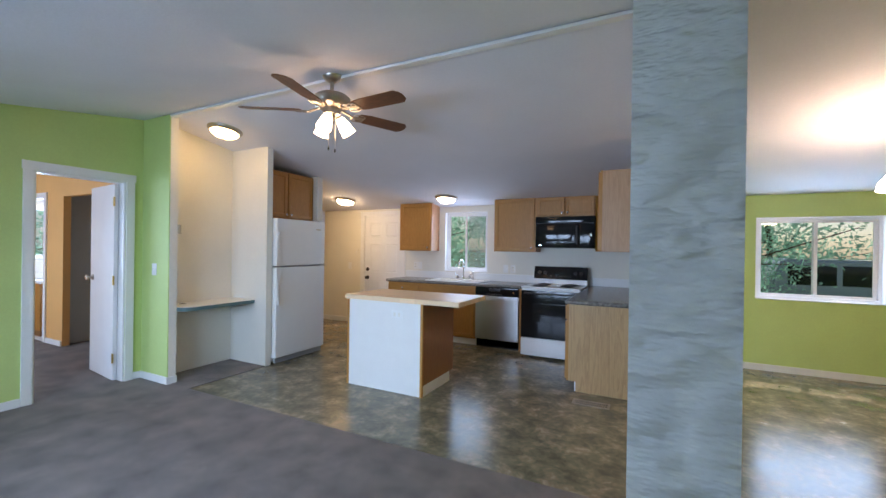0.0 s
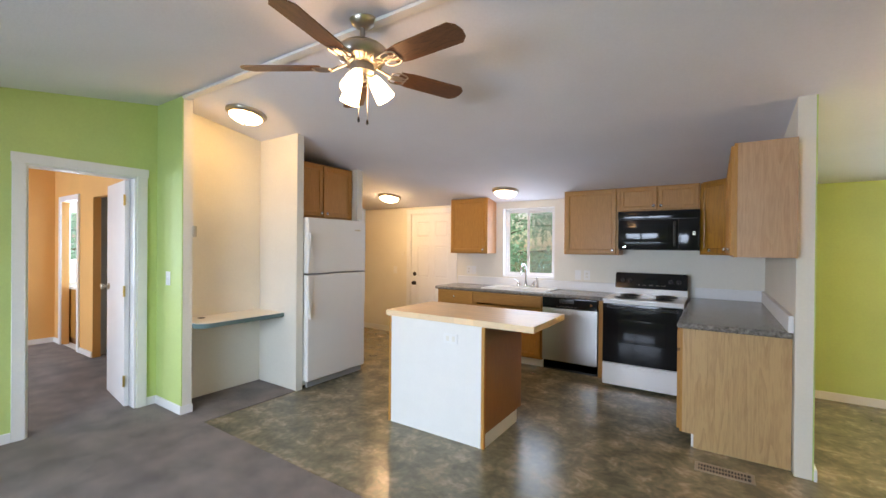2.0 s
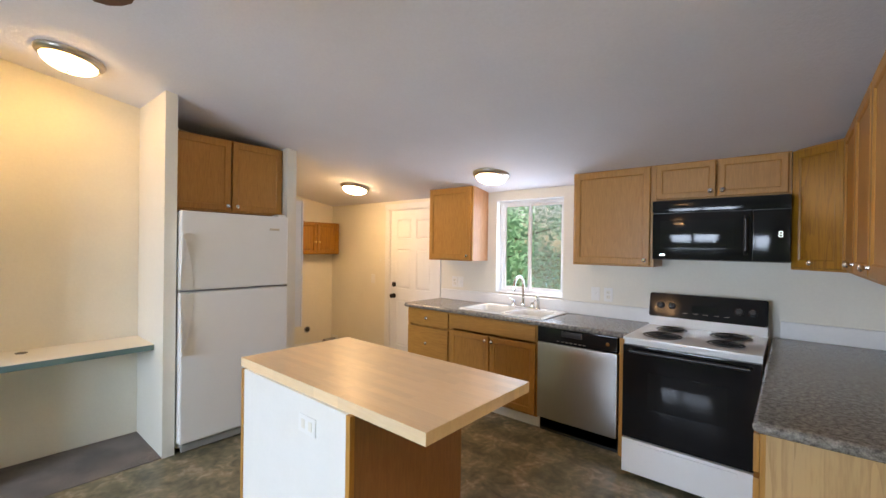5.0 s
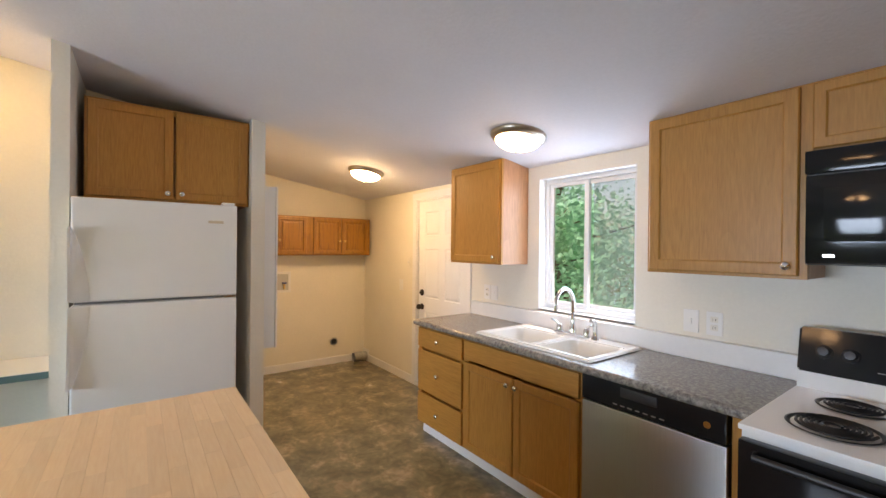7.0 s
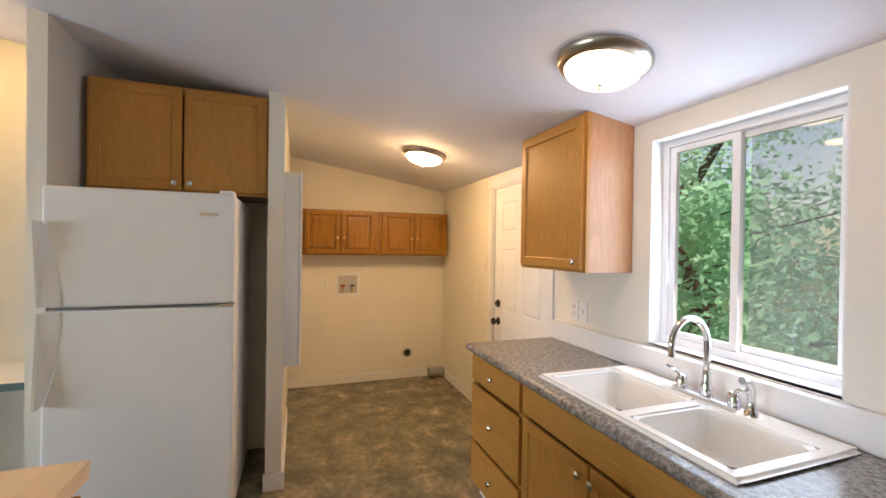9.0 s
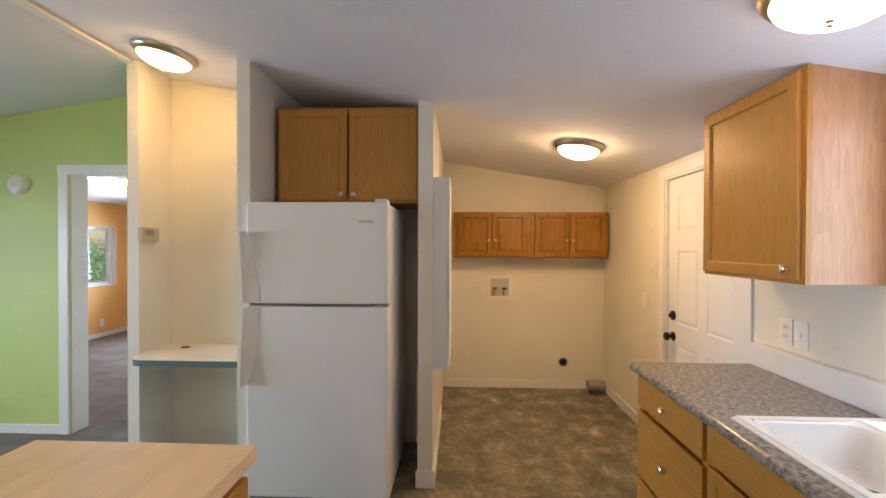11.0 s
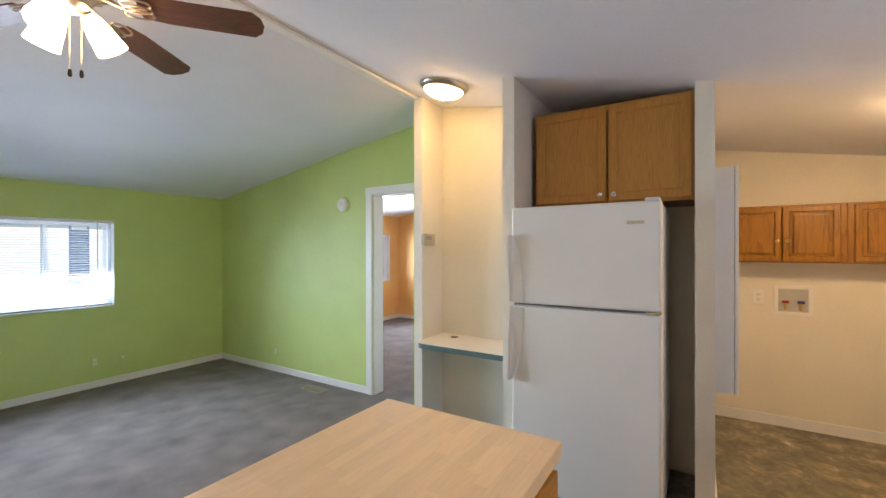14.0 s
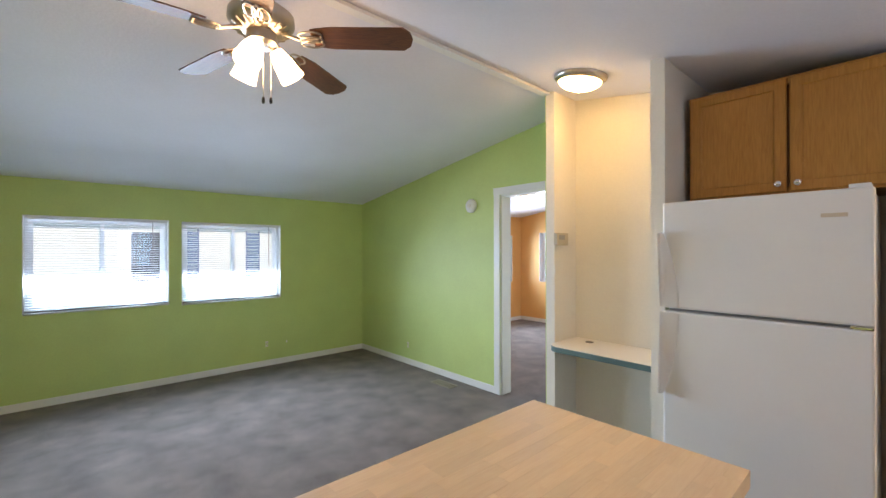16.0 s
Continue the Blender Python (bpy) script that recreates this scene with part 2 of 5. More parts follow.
CHROME = mat("chrome", (0.75, 0.75, 0.76), 0.08, 1.0, var=0.03)
NICKEL = mat("brushed_nickel", (0.48, 0.43, 0.37), 0.30, 1.0, var=0.12)
BRONZE = mat("bronze_knob", (0.035, 0.028, 0.022), 0.35, 0.7)
BRASS = mat("brass_hinge", (0.65, 0.45, 0.16), 0.3, 1.0)
GALV = mat("galvanised_duct", (0.45, 0.46, 0.46), 0.35, 0.9, var=0.25)
PLATE = mat("ivory_plate", (0.78, 0.75, 0.67), 0.35, var=0.02)
THERMO = mat("beige_grey_plastic", (0.50, 0.45, 0.34), 0.45, var=0.03)
PLATEW = mat("white_plate", (0.82, 0.82, 0.80), 0.3, var=0.02)
# White plastic, greyed to hold the shade inside the valve box.
RECESS_SHADE = mat("recess_shade_grey", (0.52, 0.52, 0.50), 0.5)
DARK = mat("dark_slot", (0.02, 0.02, 0.02), 0.7)
RED = mat("red_valve", (0.45, 0.03, 0.02), 0.4)
BLUE = mat("blue_valve", (0.03, 0.05, 0.2), 0.4)
TEAL = mat("teal_laminate_edge", (0.09, 0.17, 0.17), 0.35, var=0.05)
DESKTOP = mat("white_laminate", (0.82, 0.79, 0.72), 0.3, var=0.02)
VENTM = mat("tan_vent_metal", (0.33, 0.28, 0.22), 0.45, 0.4)
LAMP = mat("lit_frosted_glass", (0.9, 0.88, 0.82), 0.4, var=0.02, emit=(1.0, 0.71, 0.27, 28.0))
LAMPK = mat("lit_frosted_glass_cool", (0.9, 0.9, 0.88), 0.4, var=0.02, emit=(1.0, 0.78, 0.50, 13.0))
LAMPF = mat("lit_fan_shade", (0.9, 0.88, 0.84), 0.4, var=0.02, emit=(1.0, 0.72, 0.40, 14.0))
LAMPP = mat("lit_pendant_glass", (0.9, 0.9, 0.88), 0.4, var=0.02, emit=(1.0, 0.78, 0.54, 52.0))
LAMPL = mat("lit_frosted_glass_laundry", (0.9, 0.88, 0.82), 0.4, var=0.02, emit=(1.0, 0.78, 0.42, 80.0))
FROST = mat("unlit_frosted_glass", (0.85, 0.83, 0.78), 0.35, var=0.02)
VINYLW = mat("white_vinyl_frame", (0.84, 0.85, 0.86), 0.35, var=0.03)
GLASS = glass_mat("window_glass")
MESH = screen_mat()
SLAT = mat("white_blind_slat", (0.80, 0.83, 0.86), 0.4, var=0.03)
LED = mat("green_display", (0.2, 0.3, 0.25), 0.4, emit=(0.6, 0.9, 1.0, 1.2))
PORC = mat("white_porcelain", (0.86, 0.85, 0.81), 0.12, var=0.02)
SIDING = mat("white_lap_siding", (0.80, 0.83, 0.85), 0.6, var=0.04)
SHUT = mat("blue_shutter", (0.10, 0.17, 0.34), 0.5, var=0.1)
ROOFM = mat("grey_shingle", (0.12, 0.115, 0.11), 0.9, var=0.3, scale=12)
GRASS = mat("grass", (0.07, 0.13, 0.035), 0.9, var=0.5, scale=3, bump=0.8, bump_scale=60)
ASPH = mat("asphalt", (0.06, 0.06, 0.06), 0.85, var=0.3, bump=0.5)
BARK = mat("bark", (0.12, 0.075, 0.05), 0.9, var=0.4, scale=14, stretch=(1, 1, 0.2), bump=1.0, bump_scale=40)
LEAF = vary(mat("leaf", (0.13, 0.33, 0.20), 0.45, var=0.5, scale=1.4), 0.2)
_n, _l = LEAF.node_tree.nodes, LEAF.node_tree.links
_t = _n.new("ShaderNodeBsdfTranslucent")
_t.inputs[0].default_value = (0.48, 0.92, 0.66, 1)
_m = _n.new("ShaderNodeMixShader")
_m.inputs[0].default_value = 0.6
_l.new(_n["Principled BSDF"].outputs[0], _m.inputs[1])
_l.new(_t.outputs[0], _m.inputs[2])
_l.new(_m.outputs[0], _n["Material Output"].inputs[0])
CARP = mat("silver_car_paint", (0.35, 0.42, 0.48), 0.25, 0.3, var=0.05, coat=0.6)
RUBBER = mat("tyre_rubber", (0.02, 0.02, 0.02), 0.8)


# ---- mesh helpers ----
def box(bm, x0, x1, y0, y1, z0, z1, bev=0.0, seg=2):
    x0, x1 = sorted((x0, x1))
    y0, y1 = sorted((y0, y1))
    z0, z1 = sorted((z0, z1))
    vs = [bm.verts.new((x, y, z)) for x in (x0, x1) for y in (y0, y1) for z in (z0, z1)]
    fs = [bm.faces.new([vs[i] for i in f]) for f in ((0, 1, 3, 2), (4, 6, 7, 5), (0, 4, 5, 1), (2, 3, 7, 6), (0, 2, 6, 4), (1, 5, 7, 3))]
    if bev:
        es = list({e for f in fs for e in f.edges})
        bmesh.ops.bevel(bm, geom=es, offset=bev, segments=seg, affect="EDGES", profile=0.7)
    return bm


def B(*a, **k):
    return box(bmesh.new(), *a, **k)


def cyl(bm, p, q, r0, r1=None, n=20, caps=True):
    p, q = Vector(p), Vector(q)
    r1 = r0 if r1 is None else r1
    m = Matrix.Translation((p + q) / 2) @ (q - p).to_track_quat("Z", "Y").to_matrix().to_4x4()
    bmesh.ops.create_cone(bm, cap_ends=caps, segments=n, radius1=r0, radius2=r1, depth=(q - p).length, matrix=m)
    return bm


def lathe(bm, profile, c, n=32, axis=None):
    """Turned shape: profile of (radius, height) about the upright through c."""
    rows = []
    m = axis or Matrix.Identity(4)
    for r, h in profile:
        if r < 1e-5:
            rows.append([bm.verts.new(Vector(c) + (m @ Vector((0, 0, h))))])
        else:
            rows.append([bm.verts.new(Vector(c) + (m @ Vector((r * math.cos(a), r * math.sin(a), h)))) for a in (i * 2 * math.pi / n for i in range(n))])
    for a, b in zip(rows, rows[1:]):
        for i in range(n):
            j = (i + 1) % n
            if len(a) == 1 and len(b) == 1:
                continue
            if len(a) == 1:
                bm.faces.new((a[0], b[j], b[i]))
            elif len(b) == 1:
                bm.faces.new((a[i], a[j], b[0]))
            else:
                bm.faces.new((a[i], a[j], b[j], b[i]))
    return bm


def tube(bm, pts, r, n=10):
    """A round pipe through the points."""
    pts = [Vector(p) for p in pts]
    rings = []
    for i, p in enumerate(pts):
        d = (pts[min(i + 1, len(pts) - 1)] - pts[max(i - 1, 0)]).normalized()
        u = d.orthogonal().normalized() if i == 0 else (rings_u - d * rings_u.dot(d)).normalized()
        rings_u = u
        v = d.cross(u)
        rings.append([bm.verts.new(p + r * (math.cos(a) * u + math.sin(a) * v)) for a in (k * 2 * math.pi / n for k in range(n))])
    for a, b in zip(rings, rings[1:]):
        for i in range(n):
            bm.faces.new((a[i], a[(i + 1) % n], b[(i + 1) % n], b[i]))
    bm.faces.new(rings[0][::-1])
    bm.faces.new(rings[-1])
    return bm


def mesh_of(name, bm, material, smooth=False):
    me = bpy.data.meshes.new(name)
    bmesh.ops.recalc_face_normals(bm, faces=bm.faces)
    bm.to_mesh(me)
    bm.free()
    me.materials.append(material)
    if smooth:
        me.shade_smooth()
        me.set_sharp_from_angle(angle=radians(40))
    return me


def part(name, bm, material, parent, label="", smooth=True):
    ob = new(name, mesh_of(name, bm, material, smooth))
    ob.parent = parent
    return tagged(ob, label)


def thing(name, label, category, m=None, group=""):
    ob = new(name)
    ob.empty_display_size = 0.1
    ob.matrix_world = m or Matrix.Identity(4)
    return tagged(ob, label, category, group)


def setting(name, bm, material, label="", smooth=False):
    return tagged(new(name, mesh_of(name, bm, material, smooth)), label, "", "", "structure")


def solo(name, bm, material, label, category, group="", smooth=True):
    return tagged(new(name, mesh_of(name, bm, material, smooth)), label, category, group)


# ---- the plan ----
YN, YS, YR = 6.22, -0.714, 2.70       # inner faces of the north and south walls; the ridge
XW, XE, XBED = -5.96, 3.20, -8.45     # laundry, east and bedroom end walls
XG = -4.76                            # green wall with the bedroom door
XK = -0.29                            # kitchen face of the wall to the dining room
YBN = 2.88                            # bedroom side of its north wall
ZR = 2.594                            # ridge height


def ceil(y):
    return 2.006 + 0.167 * (YN - y) if y > YR else 2.068 + 0.154 * (y - YS)


def wall_y(name, y0, y1, x0, x1, top, material, holes=(), label=""):
    """A wall along x; holes as (x0, x1, z0, z1)."""
    bm = bmesh.new()
    xs = x0
    for a, b, c, d in sorted(holes):
        box(bm, xs, a, y0, y1, 0, top)
        if c > 0:
            box(bm, a, b, y0, y1, 0, c)
        box(bm, a, b, y0, y1, d, top)
        xs = b
    box(bm, xs, x1, y0, y1, 0, top)
    bmesh.ops.remove_doubles(bm, verts=bm.verts, dist=1e-4)
    return setting(name, bm, material, label)


def prism(bm, x0, x1, y0, y1, z0, za, zb):
    vs = [bm.verts.new(p) for x in (x0, x1) for p in ((x, y0, z0), (x, y1, z0), (x, y1, zb), (x, y0, za))]
    for f in ((0, 1, 2, 3), (7, 6, 5, 4), (0, 4, 5, 1), (1, 5, 6, 2), (2, 6, 7, 3), (3, 7, 4, 0)):
        bm.faces.new([vs[i] for i in f])


def wall_x(name, x0, x1, y0, y1, material, holes=(), label=""):
    """A wall along y under the sloping ceiling; holes as (y0, y1, z0, z1)."""
    bm = bmesh.new()
    cuts = sorted({y0, y1, *(v for h in holes for v in h[:2]), *((YR,) if y0 < YR < y1 else ())})
    for a, b in zip(cuts, cuts[1:]):
        za, zb = (ZR + 0.004 if abs(y - YR) < 1e-6 else ceil(y) + 0.004 for y in (a, b))
        hole = [h for h in holes if h[0] <= a and b <= h[1]]
        if hole:
            if hole[0][2] > 0:
                box(bm, x0, x1, a, b, 0, hole[0][2])
            prism(bm, x0, x1, a, b, hole[0][3], za, zb)
        else:
            prism(bm, x0, x1, a, b, 0, za, zb)
    return setting(name, bm, material, label)


# floors
vin = bmesh.new()
box(vin, -4.02, XE, 2.71, YN, -0.03, 0)
box(vin, -4.85, -4.02, 3.56, YN, -0.03, 0)
box(vin, XW, -4.85, 4.50, YN, -0.03, 0)
box(vin, -0.13, XE, YS, 2.71, -0.03, 0)
setting("floor_vinyl", vin, VINYL, "glossy sheet vinyl floor printed with brown and grey slate")
cp = bmesh.new()
box(cp, XG - 0.07, -0.13, YS, 2.71, -0.03, 0.006)
box(cp, -4.71, -4.02, 2.71, 3.56, -0.03, 0.006)
box(cp, XBED, XG - 0.07, YS, YBN + 0.01, -0.03, 0.006)
box(cp, -7.20, -4.72, YBN + 0.01, 3.40, -0.03, 0.004)
setting("floor_carpet", cp, CARPET, "worn grey-brown cut-pile carpet, vacuum marks and sheen streaks put in its colour")
bt = B(XBED, -7.20, YBN + 0.01, 4.3, -0.03, 0.003)
setting("floor_bath", bt, BOARD, "pale bathroom vinyl floor")

# ceilings: two slopes that meet at the ridge


def slope(y0, y1, x0, x1, up, thick):
    bm = bmesh.new()
    za, zb = (ZR if abs(y - YR) < 1e-6 else ceil(y) for y in (y0, y1))
    vs = [bm.verts.new(p) for x in (x0, x1) for p in ((x, y0, za + up), (x, y1, zb + up), (x, y1, zb + up + thick), (x, y0, za + up + thick))]
    for f in ((0, 1, 2, 3), (7, 6, 5, 4), (0, 4, 5, 1), (1, 5, 6, 2), (2, 6, 7, 3), (3, 7, 4, 0)):
        bm.faces.new([vs[i] for i in f])
    return bm


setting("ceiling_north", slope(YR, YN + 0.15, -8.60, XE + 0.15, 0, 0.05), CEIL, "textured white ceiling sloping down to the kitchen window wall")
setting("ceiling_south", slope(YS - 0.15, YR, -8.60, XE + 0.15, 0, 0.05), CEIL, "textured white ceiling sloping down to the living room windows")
# Unseen roof, added with wide eaves that keep the sun off the windows.
setting("added_roof_north", slope(YR, YN + 0.60, -8.7, XE + 0.4, 0.12, 0.06), ROOFM, "unseen grey shingle roof slope, eaves added to block the sun")
setting("added_roof_south", slope(YS - 0.60, YR, -8.7, XE + 0.4, 0.12, 0.06), ROOFM, "unseen grey shingle roof slope, eaves added to block the sun")
setting("trim_ridge", B(-4.30, XE, YR - 0.028, YR + 0.028, 2.566, 2.585, bev=0.003), TRIM, "white batten along the ceiling ridge")

# walls
KW = (-3.130, -2.410, 0.990, 1.915)   # kitchen window
DW = (0.880, 1.980, 0.820, 1.750)     # dining window
LW1 = (-2.422, -1.330, 0.845, 1.735)  # living windows
LW2 = (-3.595, -2.535, 0.830, 1.725)
BW1 = (-8.170, -7.100, 0.785, 1.695)  # bedroom windows
BW2 = (-0.270, 0.770, 0.800, 1.740)
BD = (-4.735, -3.915, 0.0, 1.905)     # back door
wall_y("wall_north_kitchen", YN, YN + 0.15, XW - 0.15, -0.24, 2.02, CREAM, [BD, KW], "off-white kitchen wall with a window and a back door")
wall_y("wall_north_dining", YN, YN + 0.15, -0.24, XE + 0.15, 2.02, GREEN, [DW], "lime green dining wall with a window")
wall_y("wall_south_living", YS - 0.15, YS, XG - 0.07, XE + 0.15, 2.09, GREEN, [LW2, LW1], "lime green living room wall with two windows")
wall_y("wall_south_bedroom", YS - 0.15, YS, -8.60, XG - 0.07, 2.09, ORANGE, [BW1], "pale orange bedroom wall with a window")
wall_x("wall_east", XE, XE + 0.15, YS, YN, GREEN, (), "lime green end wall")
wall_x("wall_bedroom_west", XBED - 0.15, XBED, YS, YBN, ORANGE, [BW2], "orange bedroom end wall with a window")
DOOR = (1.860, 2.532, 0.0, 1.950)
wall_x("wall_bedroom_door", XG - 0.07, XG, YS, 2.680, GREEN, [DOOR], "lime green wall with the bedroom doorway")
wall_x("wall_bedroom_east", XG - 0.14, XG - 0.07, YS, YBN, ORANGE, [DOOR], "orange bedroom wall round the doorway")
wall_y("wall_bedroom_north", YBN, YBN + 0.08, XBED, XG - 0.07, 2.60, ORANGE, [(-8.15, -7.50, 0, 1.95), (-6.98, -5.75, 0, 1.95)], "orange bedroom wall with closet and bathroom openings")
setting("wall_nook_left_face", B(XG, -4.312, 2.680, 2.689, 0, 2.589), GREEN, "green return beside the desk nook")
setting("wall_nook_left", B(XG - 0.07, -4.308, 2.689, 2.760, 0, 2.587), CREAM, "off-white end of the wall beside the nook")
wall_x("wall_nook_back", -4.72, -4.605, 2.760, 3.555, CREAM, (), "off-white back wall of the desk nook")
wall_x("wall_nook_right", -4.85, -4.012, 3.555, 3.628, CREAM, (), "off-white wall between nook and refrigerator")
wall_x("wall_fridge_back", -4.85, -4.76, 3.628, 4.535, CREAM, (), "off-white wall behind the refrigerator")
wall_x("wall_laundry_left", XW, -4.213, 4.535, 4.622, CREAM, (), "off-white stub wall beside the laundry")
wall_x("wall_laundry_back", XW - 0.15, XW, 4.30, YN, CREAM, (), "off-white laundry wall")
wall_x("wall_kitchen_east", XK, -0.205, 4.352, YN, CREAM, (), "white wall end between kitchen and dining room")
wall_x("wall_dining_face", -0.205, -0.197, 4.354, YN, GREEN, (), "green dining side of the kitchen wall")
wall_x("wall_partition", -0.207, -0.112, 0.820, 2.560, GREEN, (), "lime green partition")
wall_x("wall_partition_end", -0.207, -0.112, 0.810, 0.820, WHITEWALL, (), "white end of the partition with trowelled texture")
setting("wall_ridge_post_face", B(-0.256, -0.112, 2.560, 2.568, 0, 2.572), GREEN, "green face of the ridge post")
setting("wall_ridge_post", B(-0.260, -0.112, 2.568, 2.690, 0, 2.585), CREAM, "white ridge post")
# closet and bathroom behind the bedroom
wall_y("wall_closet_back", 3.40, 3.45, -7.20, -4.85, 2.49, DARKROOM)
wall_x("wall_closet_west", -7.20, -7.10, YBN + 0.08, 3.40, DARKROOM)
wall_x("wall_closet_east", -4.85, -4.725, YBN + 0.08, 3.40, DARKROOM)
wall_y("wall_bath_back", 4.25, 4.30, -8.60, XW, 2.35, BOARD)
wall_x("wall_bath_west", XBED - 0.15, XBED, YBN, 4.25, BOARD, [(3.0, 3.6, 1.1, 1.9)])
wall_x("wall_bath_east", -7.25, -7.21, YBN + 0.08, 4.25, BOARD)

# ---- trim ----
def baseboard(name, x0, x1, y0, y1, h=0.075):
    bm = B(x0, x1, y0, y1, 0.0, h)
    top = [e for e in bm.edges if all(abs(v.co.z - h) < 1e-5 for v in e.verts)]
    bmesh.ops.bevel(bm, geom=top, offset=0.004, segments=2, affect="EDGES")
    return setting(name, bm, TRIM, "white painted baseboard")


T = 0.013
baseboard("baseboard_south", XG, 3.19, YS, YS + T)
baseboard("baseboard_green", XG, XG + T, YS + T, 1.788)
baseboard("baseboard_green_short", XG, XG + T, 2.604, 2.667)
baseboard("baseboard_return", XG, -4.308, 2.667, 2.680)
baseboard("baseboard_nook_end", -4.308, -4.295, 2.667, 2.762)
baseboard("baseboard_laundry_back", XW, XW + T, 4.632, YN - T, 0.085)
baseboard("baseboard_laundry_door", XW, -4.802, YN - T, YN, 0.085)
baseboard("baseboard_stub_end", -4.213, -4.198, 4.525, 4.640, 0.10)
baseboard("baseboard_stub_side", -5.2, -4.213, 4.622, 4.636, 0.10)
baseboard("baseboard_dining", -0.18, 3.19, YN - T, YN)
baseboard("baseboard_dining_side", -0.197, -0.183, 4.34, YN - T)
baseboard("baseboard_bed_south", XBED, XG - 0.15, YS, YS + T)
baseboard("baseboard_bed_west", XBED, XBED + T, YS + T, YBN - T)
baseboard("baseboard_bed_north_a", XBED, -8.225, YBN - T, YBN)
baseboard("baseboard_bed_north_b", -7.425, -6.99, YBN - T, YBN)
baseboard("baseboard_partition", -0.220, -0.207, 0.810, 2.545)


def casing(name, x, y0, y1, z, side, w=0.070):
    """White door casing on a wall of constant x."""
    bm = bmesh.new()
    a, b = sorted((x, x + side * 0.016))
    box(bm, a, b, y0 - w, y0, 0, z, bev=0.003)
    box(bm, a, b, y1, y1 + w, 0, z, bev=0.003)
    box(bm, a, b - 0 if side > 0 else b, y0 - w - 0.006, y1 + w + 0.010, z, z + w, bev=0.003)
    return setting(name, bm, TRIM, "white painted door casing")


casing("trim_bedroom_door", XG, DOOR[0], DOOR[1], DOOR[3], 1)
casing("trim_bedroom_door_inside", XG - 0.14, DOOR[0], DOOR[1], DOOR[3], -1)
jb = bmesh.new()
box(jb, XG - 0.137, XG - 0.003, 1.860, 1.876, 0, 1.950)
box(jb, XG - 0.137, XG - 0.003, 2.516, 2.532, 0, 1.950)
box(jb, XG - 0.137, XG - 0.003, 1.876, 2.516, 1.934, 1.950)
setting("trim_bedroom_jamb", jb, TRIM, "white door jamb")
bj = bmesh.new()
box(bj, -8.22, -8.15, YBN - 0.018, YBN, 0, 2.02)
box(bj, -7.50, -7.43, YBN - 0.018, YBN, 0, 2.02)
box(bj, -8.15, -7.50, YBN - 0.018, YBN, 1.95, 2.02)
setting("trim_bath_door", bj, TRIM, "white bathroom door casing")


# ---- windows ----
def window(name, w, h, m, label, mullion=0.5, cover=0.13):
    """Sliding window in white vinyl; local x along the wall, y outwards, z up from the sill."""
    win = new(name)
    win.matrix_world = m
    tagged(win, label, "", "", "structure")
    f = bmesh.new()
    for a in ((0, w, 0.07, cover, 0, 0.035), (0, w, 0.07, cover, h - 0.035, h), (0, 0.035, 0.07, cover, 0.035, h - 0.035), (w - 0.035, w, 0.07, cover, 0.035, h - 0.035)):
        box(f, *a, bev=0.003)
    part("window_frame", f, VINYLW, win, smooth=False)
    xm = w * mullion
    for i, (a, b, y) in enumerate(((0.035, xm + 0.02, 0.078), (xm - 0.02, w - 0.035, 0.100))):
        s = bmesh.new()
        for q in ((a, b, y, y + 0.02, 0.036, 0.062), (a, b, y, y + 0.02, h - 0.062, h - 0.036), (a, a + 0.032, y, y + 0.02, 0.062, h - 0.062), (b - 0.032, b, y, y + 0.02, 0.062, h - 0.062)):
            box(s, *q, bev=0.002)
        sash = part("sash", s, VINYLW, win, smooth=False)
        g = part("pane", B(a + 0.032, b - 0.032, y + 0.008, y + 0.012, 0.062, h - 0.062), GLASS, sash, smooth=False)
        g.visible_shadow = False
    r = bmesh.new()
    box(r, 0.0, w, 0.0, 0.07, -0.012, 0.004, bev=0.003)
    part("window_sill", r, TRIM, win, smooth=False)
    l = bmesh.new()
    box(l, 0.0, 0.006, 0.0, 0.07, 0.004, h)
    box(l, w - 0.006, w, 0.0, 0.07, 0.004, h)
    box(l, 0.006, w - 0.006, 0.0, 0.07, h - 0.006, h)
    part("window_lining", l, TRIM, win, smooth=False)
    return win


kwin = window("window_kitchen", KW[1] - KW[0], KW[3] - KW[2], pose(KW[0], YN, KW[2]), "white vinyl sliding window over the sink", 0.46)
fly = part("insect_screen", B(0.36, KW[1] - KW[0] - 0.036, 0.126, 0.128, 0.036, KW[3] - KW[2] - 0.036), MESH, kwin, "grey insect screen behind one sash", smooth=False)
fly.visible_shadow = False
window("window_dining", DW[1] - DW[0], DW[3] - DW[2], pose(DW[0], YN, DW[2]), "white vinyl sliding dining window")
window("window_living_1", LW1[1] - LW1[0], LW1[3] - LW1[2], pose(LW1[1], YS, LW1[2], 0, 0, 180), "white vinyl sliding window behind mini blinds")
window("window_living_2", LW2[1] - LW2[0], LW2[3] - LW2[2], pose(LW2[1], YS, LW2[2], 0, 0, 180), "white vinyl sliding window behind mini blinds")
window("window_bedroom_1", BW1[1] - BW1[0], BW1[3] - BW1[2], pose(BW1[1], YS, BW1[2], 0, 0, 180), "white vinyl bedroom window")
# Unseen window, added as an opening for the bathroom's extra light.
window("added_window_bath", 0.6, 0.8, pose(XBED, 3.0, 1.1, 0, 0, 90), "small white bathroom window, unseen, added to let in light")
window("window_bedroom_2", BW2[1] - BW2[0], BW2[3] - BW2[2], pose(XBED, BW2[0], BW2[2], 0, 0, 90), "white vinyl bedroom window")


